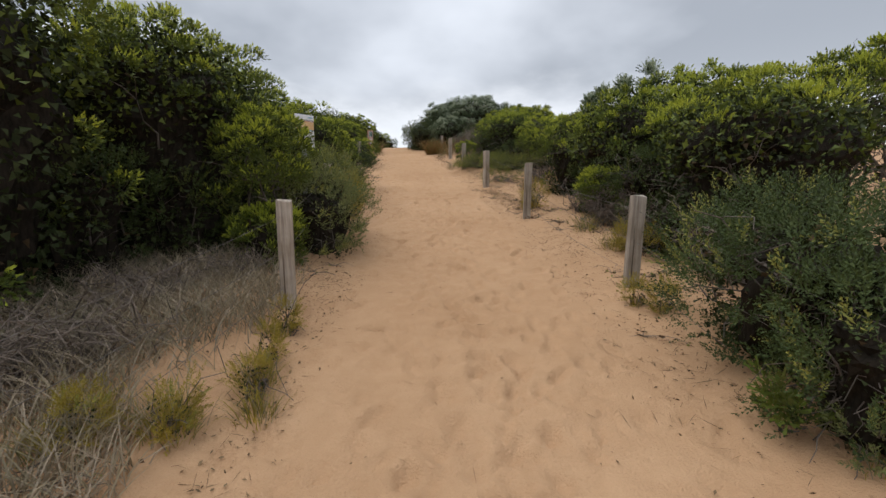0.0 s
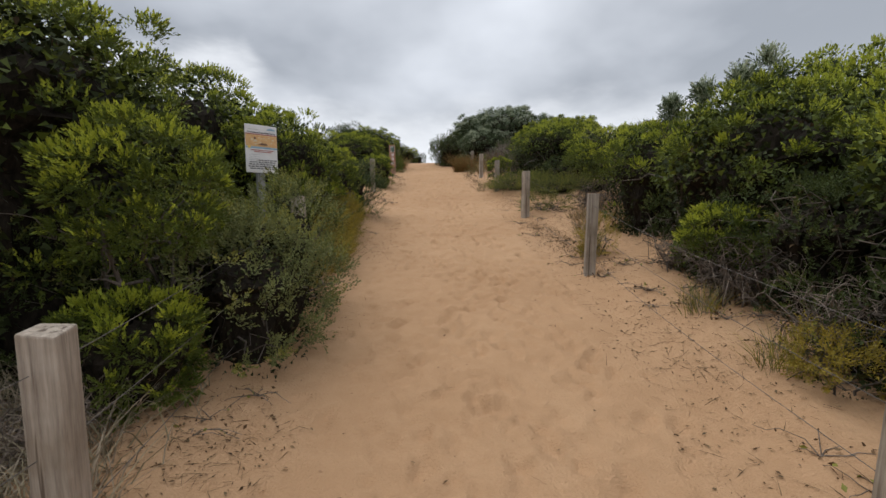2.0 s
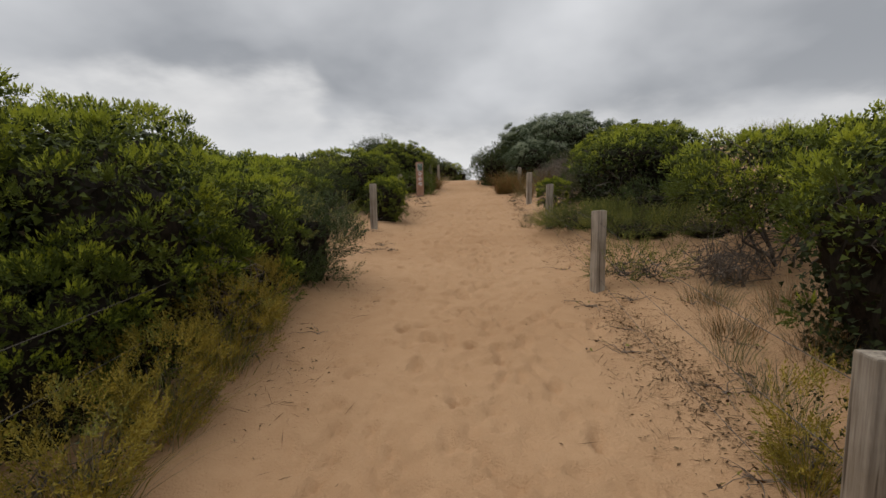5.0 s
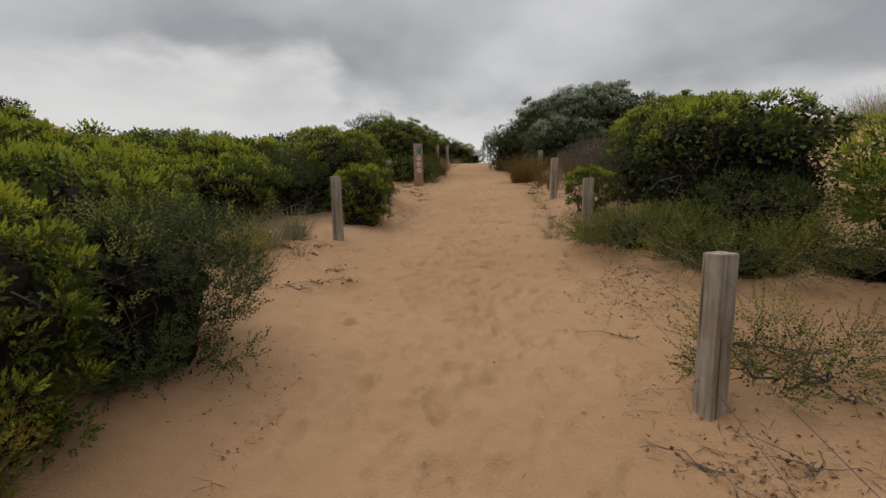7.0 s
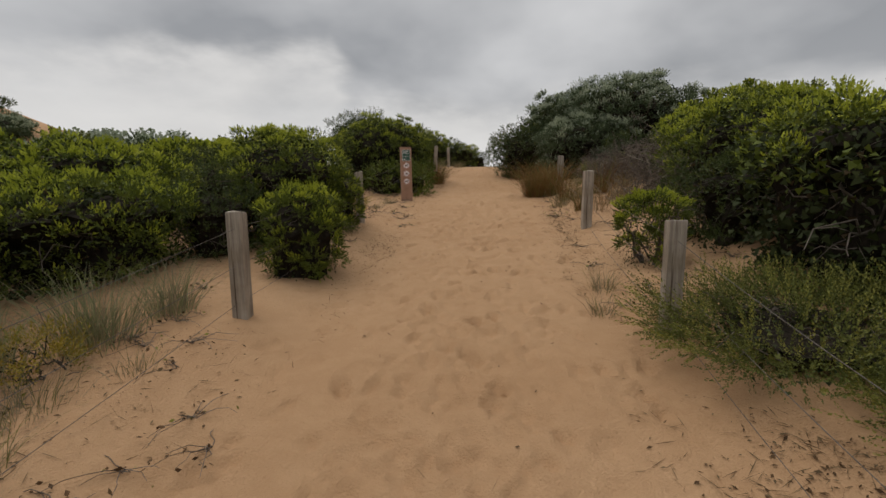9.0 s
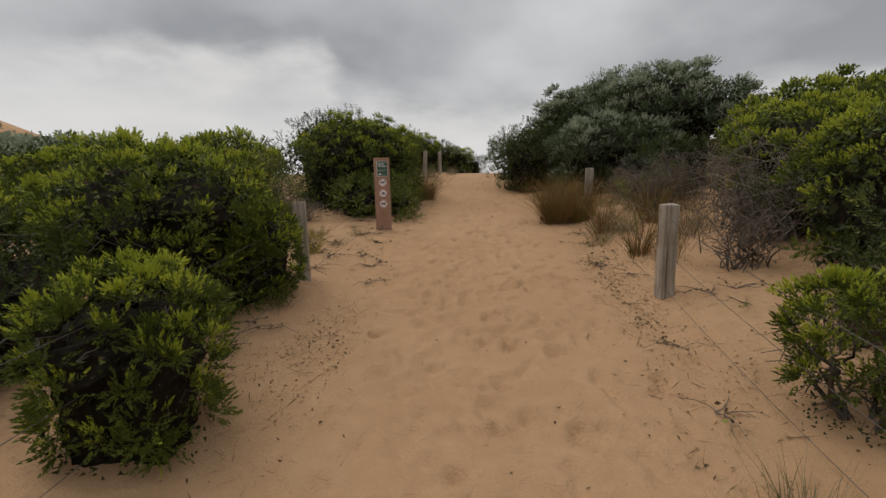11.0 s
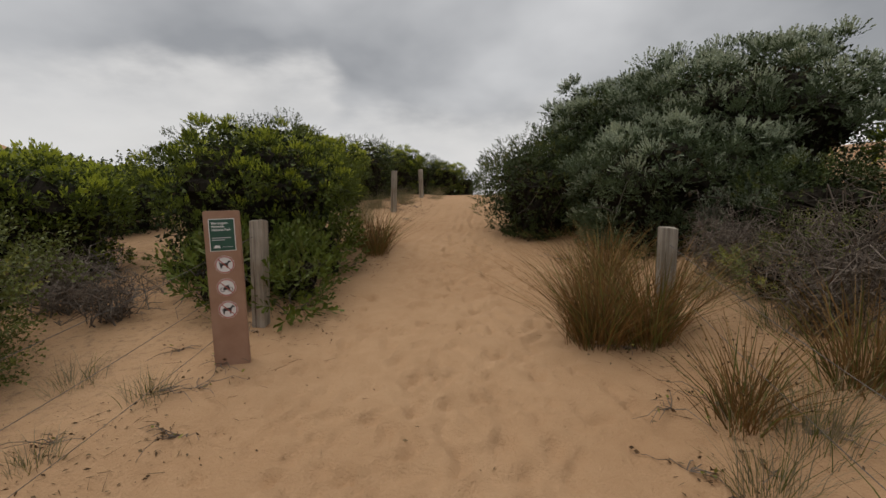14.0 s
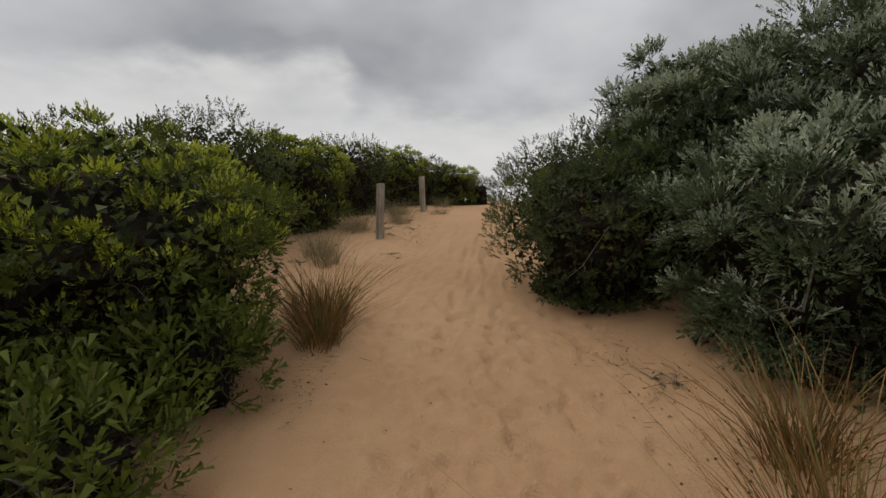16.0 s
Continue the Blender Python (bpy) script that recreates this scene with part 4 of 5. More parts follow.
def information_sign(x, y, turn, z_mid):
    """A white notice board on a grey pole; its face looks along local -y."""
    z = gz(x, y)
    root = thing("notice_sign", pose(x, y, z, 0, 0, turn), "white printed notice board with an orange picture on a grey pole", "sign")
    m, w, h = z_mid - z, 0.335, 0.455
    part("pole", slab(-0.037, 0.037, 0.008, 0.07, -0.3, m + 0.15, 0.012), POLE, root, "dull grey upright pole")
    board = part("board", slab(-w / 2, w / 2, -0.004, 0.004, m - h / 2, m + h / 2, 0.0035), WHITE, root, "white aluminium sheet")
    top, f = m + h / 2, -0.0062
    lettering("You are entering Hooded Plover Country", 0.018, -0.150, f, top - 0.078, BLACK, board, 0.0004, 0.300)
    part("stripe", slab(-w / 2 + 0.004, w / 2 - 0.004, f, f + 0.001, top - 0.094, top - 0.086), RED, board)
    part("picture", slab(-w / 2 + 0.004, w / 2 - 0.004, f, f + 0.001, top - 0.205, top - 0.096), ORANGE, board, "faded orange beach picture")
    rng = np.random.default_rng(3)
    for i in range(16):
        a, b = rng.uniform(-0.14, 0.12), top - rng.uniform(0.115, 0.20)
        l = rng.uniform(0.012, 0.035)
        part("picture_patch", polygon([(a, b), (a + l * 0.5, b - 0.005), (a + l, b + 0.001), (a + l * 0.45, b + 0.007)], f - 0.001), CREAM, board)
    part("picture_shape", polygon([(-0.045, top - 0.190), (0.06, top - 0.192), (0.05, top - 0.176), (0.0, top - 0.170)], f - 0.002), BROWN, board)
    part("picture_shape", disc(-0.072, top - 0.128, 0.011, f - 0.002, n=16), BROWN, board)
    part("picture_shape", polygon([(-0.090, top - 0.165), (-0.045, top - 0.160), (-0.05, top - 0.142), (-0.078, top - 0.140)], f - 0.002), CREAM, board)
    part("stripe", slab(-w / 2 + 0.004, w / 2 - 0.004, f, f + 0.001, top - 0.224, top - 0.207), BLUE, board)
    part("emblem", polygon([(0.055, top - 0.042), (0.15, top - 0.044), (0.14, top - 0.03), (0.10, top - 0.022), (0.07, top - 0.03)], f), BLUE, board, "plain blue wave shape")
    part("warning_mark", polygon([(-0.150, top - 0.213), (-0.133, top - 0.230), (-0.116, top - 0.213), (-0.133, top - 0.196)], f - 0.0025), YELLOW, board)
    part("text_bar", slab(-0.14, -0.03, f, f + 0.001, top - 0.047, top - 0.044), GREY, board)
    for i, (a, b) in enumerate(((-0.115, 0.125), (-0.08, 0.10))):
        part("text_bar", slab(a, b, f, f + 0.001, top - 0.243 - i * 0.015, top - 0.236 - i * 0.015), RED, board)
    part("text_box", slab(-0.145, 0.145, f, f + 0.001, top - 0.335, top - 0.333), GREY, board)
    for i in range(3):
        part("text_bar", slab(-0.137, -0.02, f, f + 0.001, top - 0.285 - i * 0.018, top - 0.2825 - i * 0.018), GREY, board)
    # handwriting: broken dark strokes
    for row in range(5):
        a = (-0.05 if row == 0 else -0.148 + rng.uniform(0, 0.02))
        while a < 0.135:
            l = rng.uniform(0.012, 0.034)
            zz = top - 0.338 - row * 0.0205 + rng.uniform(-0.0015, 0.0015)
            part("text_bar", polygon([(a, zz), (a + l, zz + rng.uniform(-0.002, 0.002)), (a + l, zz + 0.009), (a, zz + 0.008)], f - 0.001), BLACK, board)
            a += l + rng.uniform(0.006, 0.012)
    return root


information_sign(-1.955, 6.845, 56, 2.446)


def track_marker(x, y, turn, tall):
    """A broad brown board on edge with a green plate and three round notices."""
    z = gz(x, y)
    root = thing("track_marker", pose(x, y, z, 0, -1.5, turn), "terracotta brown track marker board with green plate and round notices", "sign")
    w, t, f = 0.222, 0.075, -0.0385
    bm = slab(-w / 2, w / 2, -t / 2, t / 2, -0.3, tall, 0.006)
    part("board", bm, PLANK, root, "worn brown board standing in sand")
    plate = part("plate", slab(-0.080, 0.080, f - 0.003, f + 0.002, tall - 0.27, tall - 0.052, 0.0012), WHITE, root, "white-edged dark green plate")
    g = f - 0.0045
    part("plate_face", slab(-0.075, 0.075, g - 0.0005, g + 0.0012, tall - 0.265, tall - 0.057), GREEN, plate)
    for i, words in enumerate(("Mornington", "Peninsula", "National Park")):
        lettering(words, 0.021, -0.062, g - 0.001, tall - 0.088 - 0.022 * i, WHITE, plate, 0.0005)
    for i, l in enumerate((0.115, 0.075)):
        part("text_bar", slab(-0.062, -0.062 + l, g - 0.002, g - 0.0008, tall - 0.183 - 0.014 * i, tall - 0.177 - 0.014 * i), GREY, plate)
    part("emblem", polygon([(-0.060, tall - 0.248), (-0.015, tall - 0.248), (-0.02, tall - 0.232), (-0.045, tall - 0.228)], g - 0.0008), WHITE, plate, "plain white emblem shape")
    part("text_bar", slab(-0.005, 0.06, g - 0.002, g - 0.0008, tall - 0.243, tall - 0.240), GREY, plate)
    dog = [(-0.036, 0.012), (-0.030, 0.006), (-0.026, -0.024), (-0.018, -0.024), (-0.014, -0.006), (0.010, -0.006), (0.012, -0.024), (0.019, -0.024), (0.022, 0.004), (0.030, 0.014), (0.040, 0.015), (0.034, 0.026), (0.024, 0.026), (0.014, 0.012), (-0.026, 0.011), (-0.034, 0.024)]
    horse = [(-0.034, -0.004), (-0.030, -0.030), (-0.024, -0.030), (-0.020, -0.008), (0.008, -0.008), (0.010, -0.030), (0.016, -0.030), (0.020, -0.002), (0.030, 0.016), (0.042, 0.012), (0.040, 0.020), (0.028, 0.032), (0.016, 0.014), (-0.026, 0.012), (-0.038, 0.002)]
    for i, c in enumerate((0.362, 0.518, 0.672)):
        cz = tall - c
        badge = part("round_notice", disc(0, cz, 0.060, f + 0.001, 0.003), WHITE, root, "white round notice with a red bar")
        part("rim", ring(0, cz, 0.051, 0.0575, f - 0.0028), RED, badge)
        if i == 1:
            part("wheel", ring(-0.024, cz - 0.014, 0.012, 0.0155, f - 0.0028, 20), BLACK, badge)
            part("wheel", ring(0.024, cz - 0.014, 0.012, 0.0155, f - 0.0028, 20), BLACK, badge)
            part("pictogram", polygon([(-0.024, cz - 0.016), (0.0, cz - 0.016), (0.024, cz - 0.014), (0.014, cz + 0.010), (0.020, cz + 0.018), (0.008, cz + 0.016), (-0.010, cz + 0.010)], f - 0.0034), BLACK, badge)
        else:
            part("pictogram", polygon([(a, cz + b) for a, b in (dog if i == 0 else horse)], f - 0.0028), BLACK, badge)
        k = 0.037
        part("bar", polygon([(-k - 0.002, cz + k - 0.002), (k - 0.002, cz - k - 0.002), (k + 0.002, cz - k + 0.002), (-k + 0.002, cz + k + 0.002)], f - 0.0044), RED, badge)
    return root


track_marker(-2.955, 19.72, 31, 4.01 - gz(-2.955, 19.72))


# ---- grasses, rushes, dead brush and litter ----
def blades(rng, base, height, lean, width, bend=0.5):
    """Curved tapering blades from base points; lean is the way each falls outward."""
    n = len(base)
    az = np.arctan2(lean[:, 1], lean[:, 0]) + rng.normal(0, 0.5, n)
    out = np.stack([np.cos(az), np.sin(az), np.zeros(n)], -1) * np.linalg.norm(lean, axis=1, keepdims=True)
    side = np.stack([-np.sin(az), np.cos(az), np.zeros(n)], -1)
    turn = rng.uniform(0, np.pi, n)
    side = side * np.cos(turn)[:, None] + np.stack([np.cos(az), np.sin(az), np.zeros(n)], -1) * np.sin(turn)[:, None]
    V = np.empty((n, 7, 3))
    for i, (t, w) in enumerate(((0.0, 1.0), (0.35, 0.9), (0.7, 0.6), (1.0, 0.0))):
        mid = base + np.array([0, 0, 1.0]) * (height * t * (1 - 0.25 * bend * t))[:, None] + out * (height * (t * 0.35 + bend * t * t))[:, None]
        if i < 3:
            V[:, 2 * i] = mid - side * (width * w * 0.5)[:, None]
            V[:, 2 * i + 1] = mid + side * (width * w * 0.5)[:, None]
        else:
            V[:, 6] = mid
    F = np.array([(0, 1, 3), (0, 3, 2), (2, 3, 5), (2, 5, 4), (4, 5, 6)])
    return V.reshape(-1, 3), (F[None] + (np.arange(n) * 7)[:, None, None]).reshape(-1, 3)


def tussock(x, y, radius, tall, count, mats, label, width=0.004, open_out=0.7, heads=0, seed=0, name="grass_tussock"):
    rng = np.random.default_rng(900 + seed)
    z = gz(x, y)
    rr, aa = radius * 0.45 * rng.uniform(0.6, 1.4, count) * np.sqrt(rng.uniform(0, 1, count)), rng.uniform(0, 2 * np.pi, count)
    base = np.stack([rr * np.cos(aa), rr * np.sin(aa), np.zeros(count) - 0.01], -1)
    base[:, 2] += ground_z(x + base[:, 0], y + base[:, 1]) - z
    h = tall * rng.uniform(0.35, 1.1, count)
    stray = rng.normal(0, 0.28, (count, 2))
    lean = np.stack([np.cos(aa), np.sin(aa)], -1) * (open_out * rng.uniform(0.1, 1.3, count) * (0.35 + rr / (radius * 0.45)))[:, None] + stray
    V, F = blades(rng, base, h, lean, width * rng.uniform(0.7, 1.3, count), 0.5)
    mi = np.repeat(rng.integers(0, len(mats), count), 5)
    root = thing(name, pose(x, y, z), label, "grass", "grasses beside the path")
    tagged(part("blade_clump", mesh_np("blade_clump", V, F, mats, mi), None, root), kind="stuff")
    if heads:
        tips = V.reshape(-1, 7, 3)[:heads, 4]
        bm = bmesh.new()
        for t in tips:
            bmesh.ops.create_icosphere(bm, subdivisions=1, radius=rng.uniform(0.004, 0.0065), matrix=Matrix.Translation(t))
        tagged(part("seed_head_spray", bm, DRY_LEAF, root, "small round brown seed heads"), kind="stuff")
    return root


rush = "rusty brown clump of knobby rushes in sand"
for i, (x, y, r, t, n) in enumerate(((-0.45, 20.5, 0.40, 0.8, 620), (-0.08, 20.45, 0.32, 0.82, 420), (-0.35, 21.35, 0.36, 0.85, 300), (0.12, 19.45, 0.25, 0.65, 150), (-3.3, 23.3, 0.45, 0.7, 420), (-3.1, 22.9, 0.3, 0.55, 240), (0.75, 19.7, 0.3, 0.75, 180), (0.35, 18.3, 0.22, 0.6, 110), (-0.2, 22.0, 0.3, 0.6, 220))):
    tussock(x, y, r, t, n, [RUSH, RUSH, RUSH, RUSH, GREEN_BLADE], rush, 0.0072, 0.95, 60, i, "rush_clump")
pale = "bleached dry grass tuft on sand"
for i, (x, y, r, t, n) in enumerate(((-3.15, 13.3, 0.5, 0.5, 480), (-3.45, 12.75, 0.5, 0.5, 460), (-3.75, 12.2, 0.45, 0.45, 360), (-3.0, 13.8, 0.35, 0.45, 280), (-2.75, 12.6, 0.4, 0.3, 150), (-2.45, 12.1, 0.4, 0.3, 150), (-2.9, 12.0, 0.4, 0.3, 140), (-2.5, 13.0, 0.25, 0.2, 70),
                                      (-4.55, 25.5, 0.5, 0.55, 420), (-4.15, 25.0, 0.35, 0.45, 300), (-4.85, 27.4, 0.5, 0.55, 400), (-4.4, 28.4, 0.45, 0.5, 320), (-4.85, 29.6, 0.5, 0.5, 360), (-4.3, 31.5, 0.5, 0.4, 320), (-3.9, 29.9, 0.35, 0.3, 160),
                                      (-3.55, 18.4, 0.35, 0.26, 130), (-3.35, 17.9, 0.3, 0.26, 110), (-3.85, 19.3, 0.35, 0.22, 130), (-3.2, 18.6, 0.2, 0.18, 80), (-4.1, 18.3, 0.35, 0.3, 140), (-3.15, 19.2, 0.25, 0.22, 100), (-2.7, 15.7, 0.3, 0.3, 120), (-2.75, 16.5, 0.25, 0.26, 100),
                                      (0.05, 19.0, 0.3, 0.35, 160), (0.35, 19.3, 0.4, 0.4, 240), (0.75, 20.4, 0.45, 0.4, 260), (0.45, 21.1, 0.4, 0.35, 220), (1.1, 19.2, 0.4, 0.45, 240), (0.9, 21.3, 0.45, 0.5, 260), (0.35, 15.1, 0.25, 0.3, 120), (0.3, 14.6, 0.2, 0.25, 80), (2.3, 9.9, 0.4, 0.3, 170), (2.0, 10.3, 0.35, 0.28, 140), (1.7, 9.3, 0.3, 0.32, 90), (1.75, 8.9, 0.3, 0.35, 120), (5.3, 17.6, 0.9, 0.6, 600), (4.4, 18.2, 0.8, 0.6, 500), (5.9, 18.0, 0.9, 0.6, 500))):
    if i < 4:
        tussock(x, y, r, t * 1.2, n, [BLUE_BLADE, BLUE_BLADE, STRAW], "upright grey-green dune grass tuft on sand", 0.0045, 0.6, 0, 40 + i)
        continue
    tussock(x, y, r, t, n, [STRAW, STRAW, GREEN_BLADE], pale, 0.0032, 0.85, 0, 40 + i)
brown = "reddish brown dry grass on the sandy bank"
for i, (x, y, r, t, n) in enumerate(((1.85, 9.7, 0.4, 0.3, 260), (2.25, 9.35, 0.4, 0.32, 260), (2.45, 10.1, 0.45, 0.3, 300), (1.9, 10.4, 0.35, 0.26, 200), (2.8, 9.9, 0.4, 0.3, 240), (0.95, 18.9, 0.35, 0.4, 200), (1.2, 20.0, 0.4, 0.4, 240), (0.55, 18.0, 0.3, 0.5, 90), (0.7, 18.5, 0.3, 0.6, 90))):
    tussock(x, y, r, t, n, [RUSH, STRAW, RUSH], brown, 0.003, 0.7, 0, 140 + i)
fresh = "yellow-green grassy tuft at the path edge"
for i, (x, y, r, t, n) in enumerate(((-1.1, 2.75, 0.22, 0.22, 200), (-0.98, 2.45, 0.2, 0.2, 180), (-1.35, 2.25, 0.3, 0.24, 260), (-1.7, 2.05, 0.3, 0.22, 220), (-1.2, 3.3, 0.18, 0.2, 120), (1.55, 8.15, 0.2, 0.4, 120), (1.66, 8.5, 0.2, 0.38, 100), (-1.55, 7.55, 0.35, 0.42, 420), (-1.65, 8.1, 0.35, 0.48, 420), (-1.75, 8.75, 0.35, 0.5, 380), (-1.85, 9.35, 0.3, 0.5, 300), (-1.5, 6.9, 0.25, 0.35, 220), (1.75, 3.6, 0.15, 0.14, 90), (1.62, 3.8, 0.13, 0.13, 80), (1.9, 1.95, 0.2, 0.14, 90), (2.0, 5.3, 0.3, 0.3, 180), (1.95, 6.2, 0.3, 0.3, 180))):
    tussock(x, y, r, t, n, [YELLOW_LEAF, YELLOW_LEAF, STRAW, GREEN_BLADE] if i < 8 else [GREEN_BLADE, YELLOW_LEAF, STRAW, OLIVE_LEAF], fresh, 0.0042, 0.8, 0, 90 + i)


def dead_brush(x, y, r, h, count, seed, label="leafless grey dead shrub, a tangle of twigs", mat=None):
    rng = np.random.default_rng(1500 + seed)
    z = gz(x, y)
    paths = []
    for i in range(count):
        a = rng.uniform(0, 2 * np.pi)
        k = rng.uniform(0.3, 1.0)
        tip = np.array([math.cos(a) * r * k, math.sin(a) * r * k, h * rng.uniform(0.25, 1.0)])
        root = rng.normal(size=3) * [0.18 * r, 0.18 * r, 0] + [0, 0, -0.03]
        main = limb(rng, root, tip, rng.uniform(0.005, 0.011), 0.0025, 0.3, 8)
        paths.append(main)
        for j in range(4):
            s = main[0][rng.integers(2, 7)]
            e = s + np.clip(rng.normal(size=3), -1.6, 1.6) * 0.20 * [r, r, h] + [0, 0, 0.04]
            e[2] = max(e[2], 0.02)
            tw = limb(rng, s, e, 0.004, 0.002, 0.25, 5)
            paths.append(tw)
            for q in range(1):
                e2 = tw[0][rng.integers(2, 5)] + rng.normal(size=3) * 0.07
                paths.append(limb(rng, tw[0][2], e2, 0.0025, 0.0014, 0.2, 3))
    V, F = tubes(paths, 3)
    ob = new("dead_shrub", mesh_np("dead_shrub", V, F, [mat or DEAD], smooth=True))
    ob.matrix_basis = pose(x, y, z)
    return tagged(ob, label, "dead shrub", "dead brush")


for i, (x, y, r, h, n) in enumerate(((1.5, 18.4, 0.9, 0.95, 46), (1.1, 17.7, 0.5, 0.6, 26), (1.6, 19.1, 0.65, 0.9, 34), (-2.5, 2.2, 0.6, 0.35, 40), (2.35, 5.3, 0.5, 0.5, 45), (2.3, 6.3, 0.5, 0.5, 45), (2.5, 4.1, 0.5, 0.6, 45), (2.2, 7.3, 0.4, 0.35, 30), (2.3, 10.9, 0.6, 0.4, 40), (-5.3, 20.4, 0.8, 0.5, 60), (-4.6, 20.3, 0.5, 0.35, 35), (1.2, 16.4, 0.4, 0.5, 30), (1.0, 21.9, 0.5, 0.5, 40), (2.3, 2.2, 0.5, 0.5, 40), (-2.0, 9.1, 0.4, 0.7, 30), (0.9, 20.3, 0.5, 0.55, 50), (0.75, 21.5, 0.5, 0.5, 50), (1.3, 20.7, 0.6, 0.7, 55), (-2.3, 3.6, 0.6, 0.25, 40), (-2.2, 2.7, 0.7, 0.22, 45), (-1.9, 4.3, 0.5, 0.22, 30))):
    dead_brush(x, y, r, h, n, i, mat=BLEACHED if i == 0 else DEAD)


def matted_grass():
    """Grey dead grass lying in a mat on the bank below the tall shrubs."""
    rng = np.random.default_rng(61)
    n = 14500
    x, y = rng.uniform(-3.6, -1.3, n), rng.uniform(0.9, 5.0, n)
    keep = (x < -1.42 - 0.25 * np.sin(y * 3)) | (rng.uniform(0, 1, n) < 0.12)
    x, y = x[keep], y[keep]
    n = len(x)
    base = np.stack([x, y, surface_z(x, y) - 0.005], -1)
    a = rng.uniform(0, 2 * np.pi, n)
    lean = np.stack([np.cos(a), np.sin(a)], -1) * rng.uniform(0.3, 1.5, n)[:, None]
    V, F = blades(rng, base, rng.uniform(0.08, 0.36, n), lean, rng.uniform(0.004, 0.010, n), 0.6)
    mi = np.repeat(rng.choice([0, 0, 0, 1, 1, 1], n), 5)
    tagged(new("dead_grass", mesh_np("dead_grass", V, F, [STRAW, GREY_STRAW], mi)), "matted grey dead grass on the sandy bank", "dry grass", kind="stuff")


GREY_STRAW = leaf_material("grey_dead_straw", (0.21, 0.16, 0.12), (0.45, 0.365, 0.29), 0.8, 0.1)
matted_grass()


def litter():
    """Fallen leaves and short twigs along both edges of the path."""
    rng = np.random.default_rng(71)
    n = 16000
    y = rng.uniform(0.6, 31, n)
    s = rng.choice([-1, 1], n) * (0.95 + np.abs(rng.normal(0.25, 0.55, n)))
    few = rng.uniform(0, 1, n) < 0.035
    s = np.where(few, rng.uniform(-1.1, 1.1, n), s)
    patch = np.sin(y * 1.9 + 3 * np.sign(s)) * np.sin(y * 0.83 + 1) + np.sin(s * 5 + y * 3.1) * 0.5
    keep = few | (patch > rng.uniform(-0.4, 1.1, n))
    y, s = y[keep], s[keep]
    x = s + path_x(y)
    # thicker drifts of litter
    for cx, cy, rx, ry, k in ((1.45, 9.3, 0.3, 1.3, 900), (0.2, 17.6, 0.3, 1.4, 500), (1.7, 5.6, 0.3, 0.9, 250), (-1.45, 4.0, 0.35, 0.6, 350), (-1.25, 4.6, 0.3, 0.4, 250), (-2.5, 12.6, 0.4, 0.8, 400), (-2.2, 16.2, 0.25, 0.6, 300), (0.8, 12.6, 0.3, 0.5, 300), (-3.0, 18.6, 0.5, 0.7, 350), (1.6, 3.1, 0.25, 0.5, 250), (0.5, 20.0, 0.5, 0.6, 400), (1.35, 5.9, 0.25, 0.5, 180), (1.65, 5.3, 0.25, 0.35, 140), (1.1, 12.4, 0.25, 0.4, 300), (1.5, 7.7, 0.25, 0.6, 350), (-1.05, 3.0, 0.15, 0.8, 250), (1.15, 10.2, 0.12, 0.5, 450), (1.3, 9.5, 0.12, 0.5, 450), (1.42, 8.9, 0.1, 0.4, 300), (0.0, 17.6, 0.1, 0.5, 220), (0.15, 16.9, 0.1, 0.4, 180), (-0.12, 18.5, 0.1, 0.5, 200), (1.0, 13.0, 0.2, 0.25, 250)):
        x, y = np.append(x, rng.normal(cx, rx * 0.7, k)), np.append(y, rng.normal(cy, ry * 0.7, k))
    n = len(y)
    P = np.stack([x, y, surface_z(x, y) + rng.uniform(0.003, 0.010, n)], -1)
    axis = np.stack([rng.normal(size=n), rng.normal(size=n), rng.normal(0, 0.28, n)], -1)
    axis /= np.linalg.norm(axis, axis=1, keepdims=True)
    side = np.cross(axis, np.array([0, 0, 1.0]) + rng.normal(0, 0.45, (n, 3)))
    side /= np.linalg.norm(side, axis=1, keepdims=True) + 1e-9
    up = np.cross(side, axis)
    l = rng.uniform(0.010, 0.036, n)
    w = l * rng.uniform(0.25, 0.5, n)
    tw = rng.uniform(0, 1, n) < 0.4
    l, w = np.where(tw, rng.uniform(0.05, 0.19, n), l), np.where(tw, rng.uniform(0.002, 0.005, n), w)
    k, c = l[:, None], w[:, None]
    V = np.stack([P - axis * k * 0.5, P + side * c * 0.5 + up * c * 0.3, P + axis * k * 0.5 + up * c * 0.25, P - side * c * 0.5 + up * c * 0.3], 1)
    F = np.array([(0, 1, 2), (0, 2, 3)])[None] + (np.arange(n) * 4)[:, None, None]
    tagged(new("leaf_litter", mesh_np("leaf_litter", V.reshape(-1, 3), F.reshape(-1, 3), [LITTER_LEAF, DEAD_LEAF], np.repeat(rng.integers(0, 2, n), 2))), "scattered brown fallen leaves and twigs on sand", "leaf litter", kind="stuff")


LITTER_LEAF = leaf_material("pale_litter_leaf", (0.10, 0.066, 0.040), (0.24, 0.16, 0.095), 0.8, 0.1)
DEAD_LEAF = leaf_material("reddish_dead_leaf", (0.055, 0.031, 0.018), (0.17, 0.095, 0.052), 0.8, 0.1)
litter()


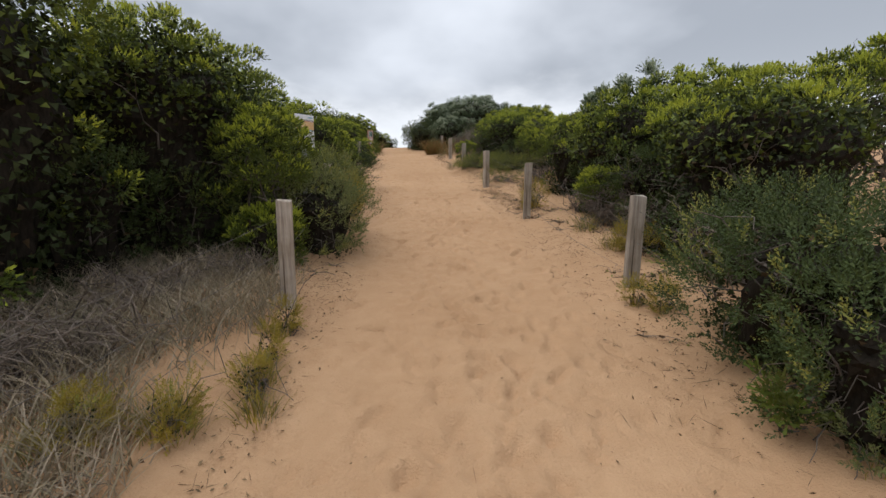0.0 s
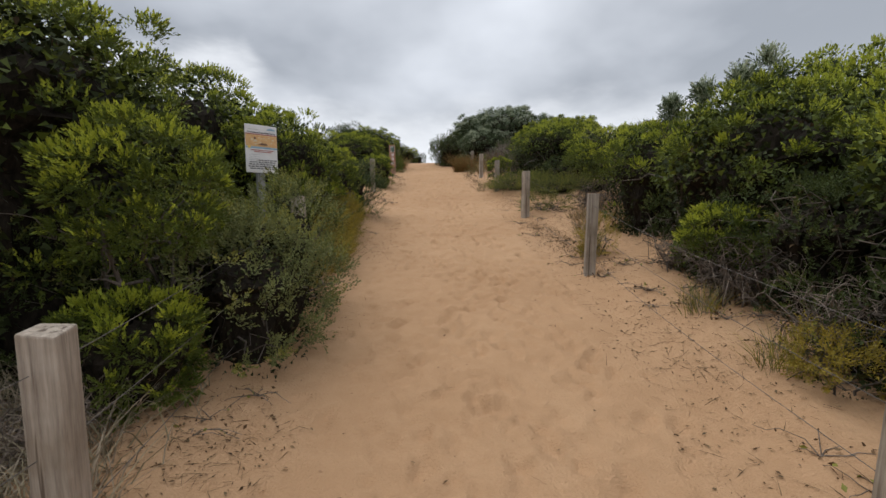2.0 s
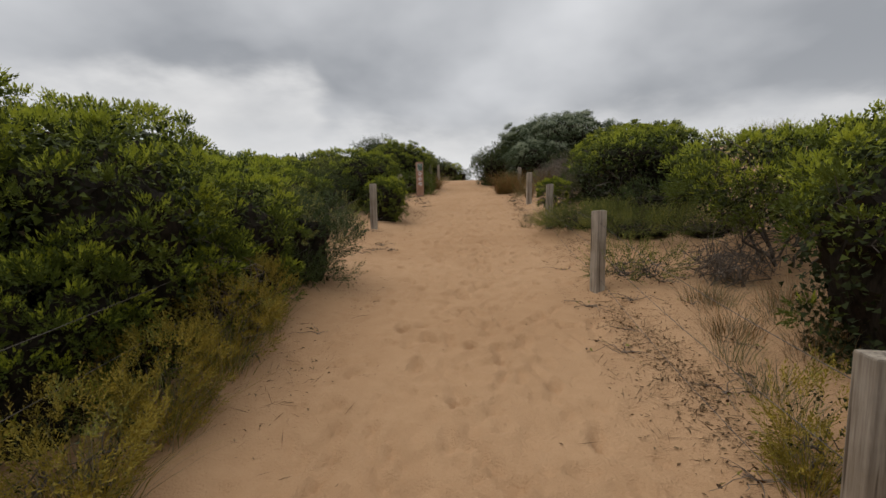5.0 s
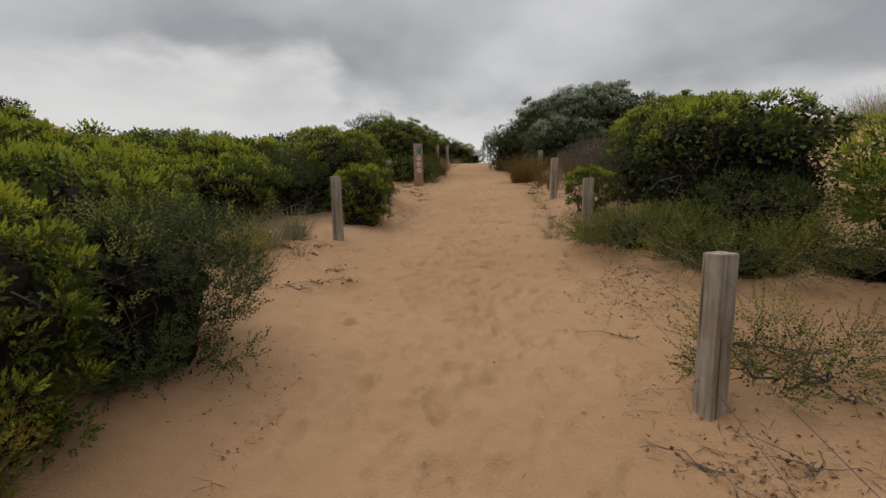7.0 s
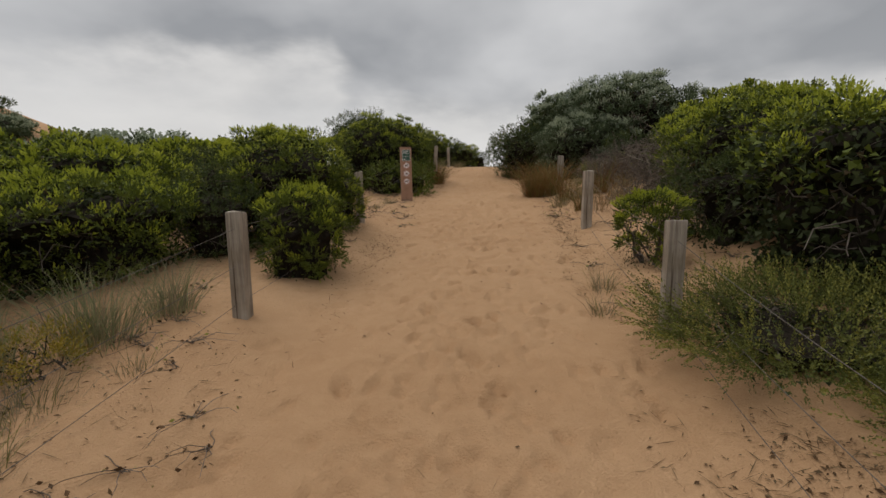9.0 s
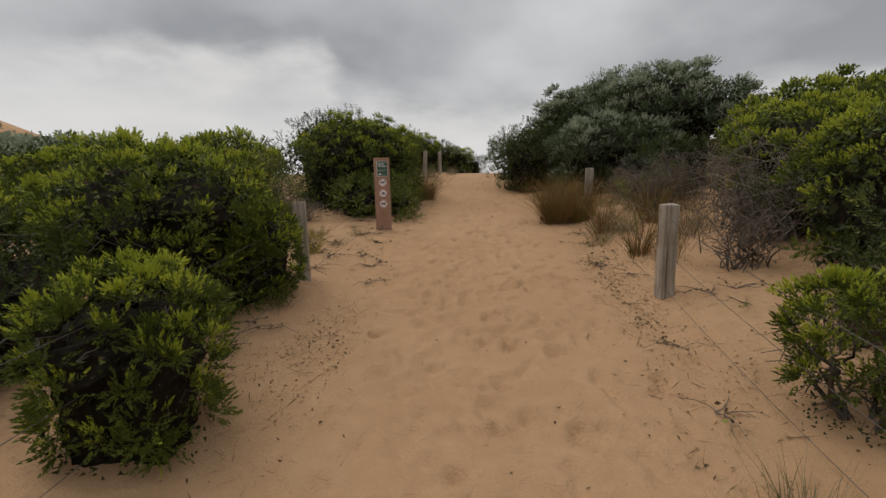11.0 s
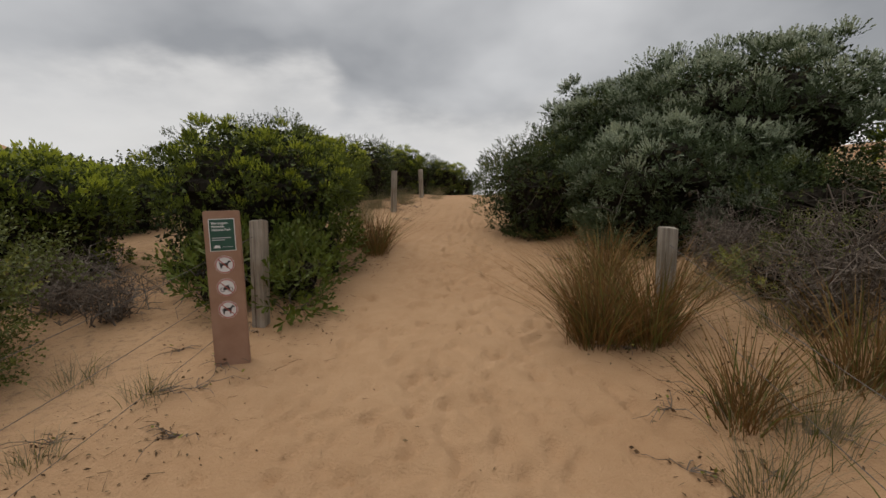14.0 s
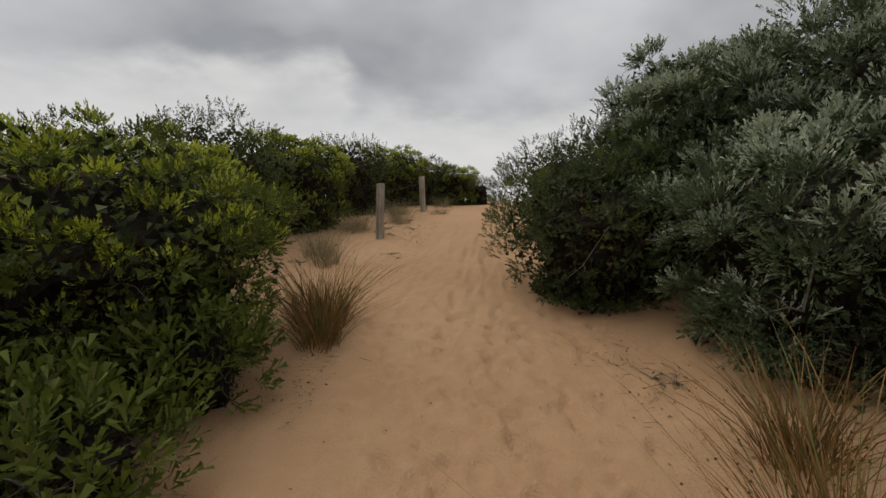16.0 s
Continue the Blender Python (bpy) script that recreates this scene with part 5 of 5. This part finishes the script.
def dry_weeds():
    """Low sprawling dry weeds with a few leaves along both banks."""
    rng = np.random.default_rng(83)
    paths, leaves, count = [], [], 0
    while count < 240:
        y = rng.uniform(0.8, 31)
        s = rng.choice([-1, 1]) * rng.uniform(1.15, 2.5)
        if math.sin(y * 1.7 + s) + math.sin(y * 0.6 + 2 * s) < rng.uniform(-1.2, 1.0):
            continue
        count += 1
        x = s + float(path_x(y))
        foot = np.array([x, y, float(surface_z(x, y)) - 0.01])
        for k in range(rng.integers(4, 10)):
            a, l = rng.uniform(0, 2 * np.pi), rng.uniform(0.08, 0.32)
            P = foot + np.array([[math.cos(a) * l * t, math.sin(a) * l * t, l * (0.55 * t - 0.5 * t * t) * rng.uniform(0.4, 1.4) + 0.012] for t in np.linspace(0, 1, 5)])
            P[:, :2] += rng.normal(0, 0.012, (5, 2))
            paths.append((P, np.linspace(0.0032, 0.0015, 5)))
            for q in range(rng.integers(1, 5)):
                leaves.append(P[rng.integers(1, 5)] + rng.normal(0, 0.012, 3) + [0, 0, 0.008])
    V, F = tubes(paths, 3)
    tagged(new("dry_weed_stems", mesh_np("dry_weed_stems", V, F, [DEAD], smooth=True)), "thin dry sprawling weed stems on sandy banks", "weeds", kind="stuff")
    p = np.array(leaves)
    n = len(p)
    axis = rng.normal(size=(n, 3)) * [1, 1, 0.5]
    axis /= np.linalg.norm(axis, axis=1, keepdims=True)
    R = frames_along(axis, rng)
    leaf = np.array([[0, 0, 0], [0.3, 0.06, 0.5], [0, 0, 1.0], [-0.3, 0.06, 0.5]])
    W = np.einsum("nij,vj->nvi", R, leaf) * rng.uniform(0.015, 0.04, n)[:, None, None] + p[:, None]
    F = np.array([(0, 1, 2), (0, 2, 3)])[None] + (np.arange(n) * 4)[:, None, None]
    tagged(new("dry_weed_leaves", mesh_np("dry_weed_leaves", W.reshape(-1, 3), F.reshape(-1, 3), [DEAD_LEAF, OLIVE_LEAF, LITTER_LEAF], np.repeat(rng.choice([0, 0, 1, 2], n), 2))), "small brown and olive leaves of the dry weeds", "weeds", kind="stuff")


dry_weeds()
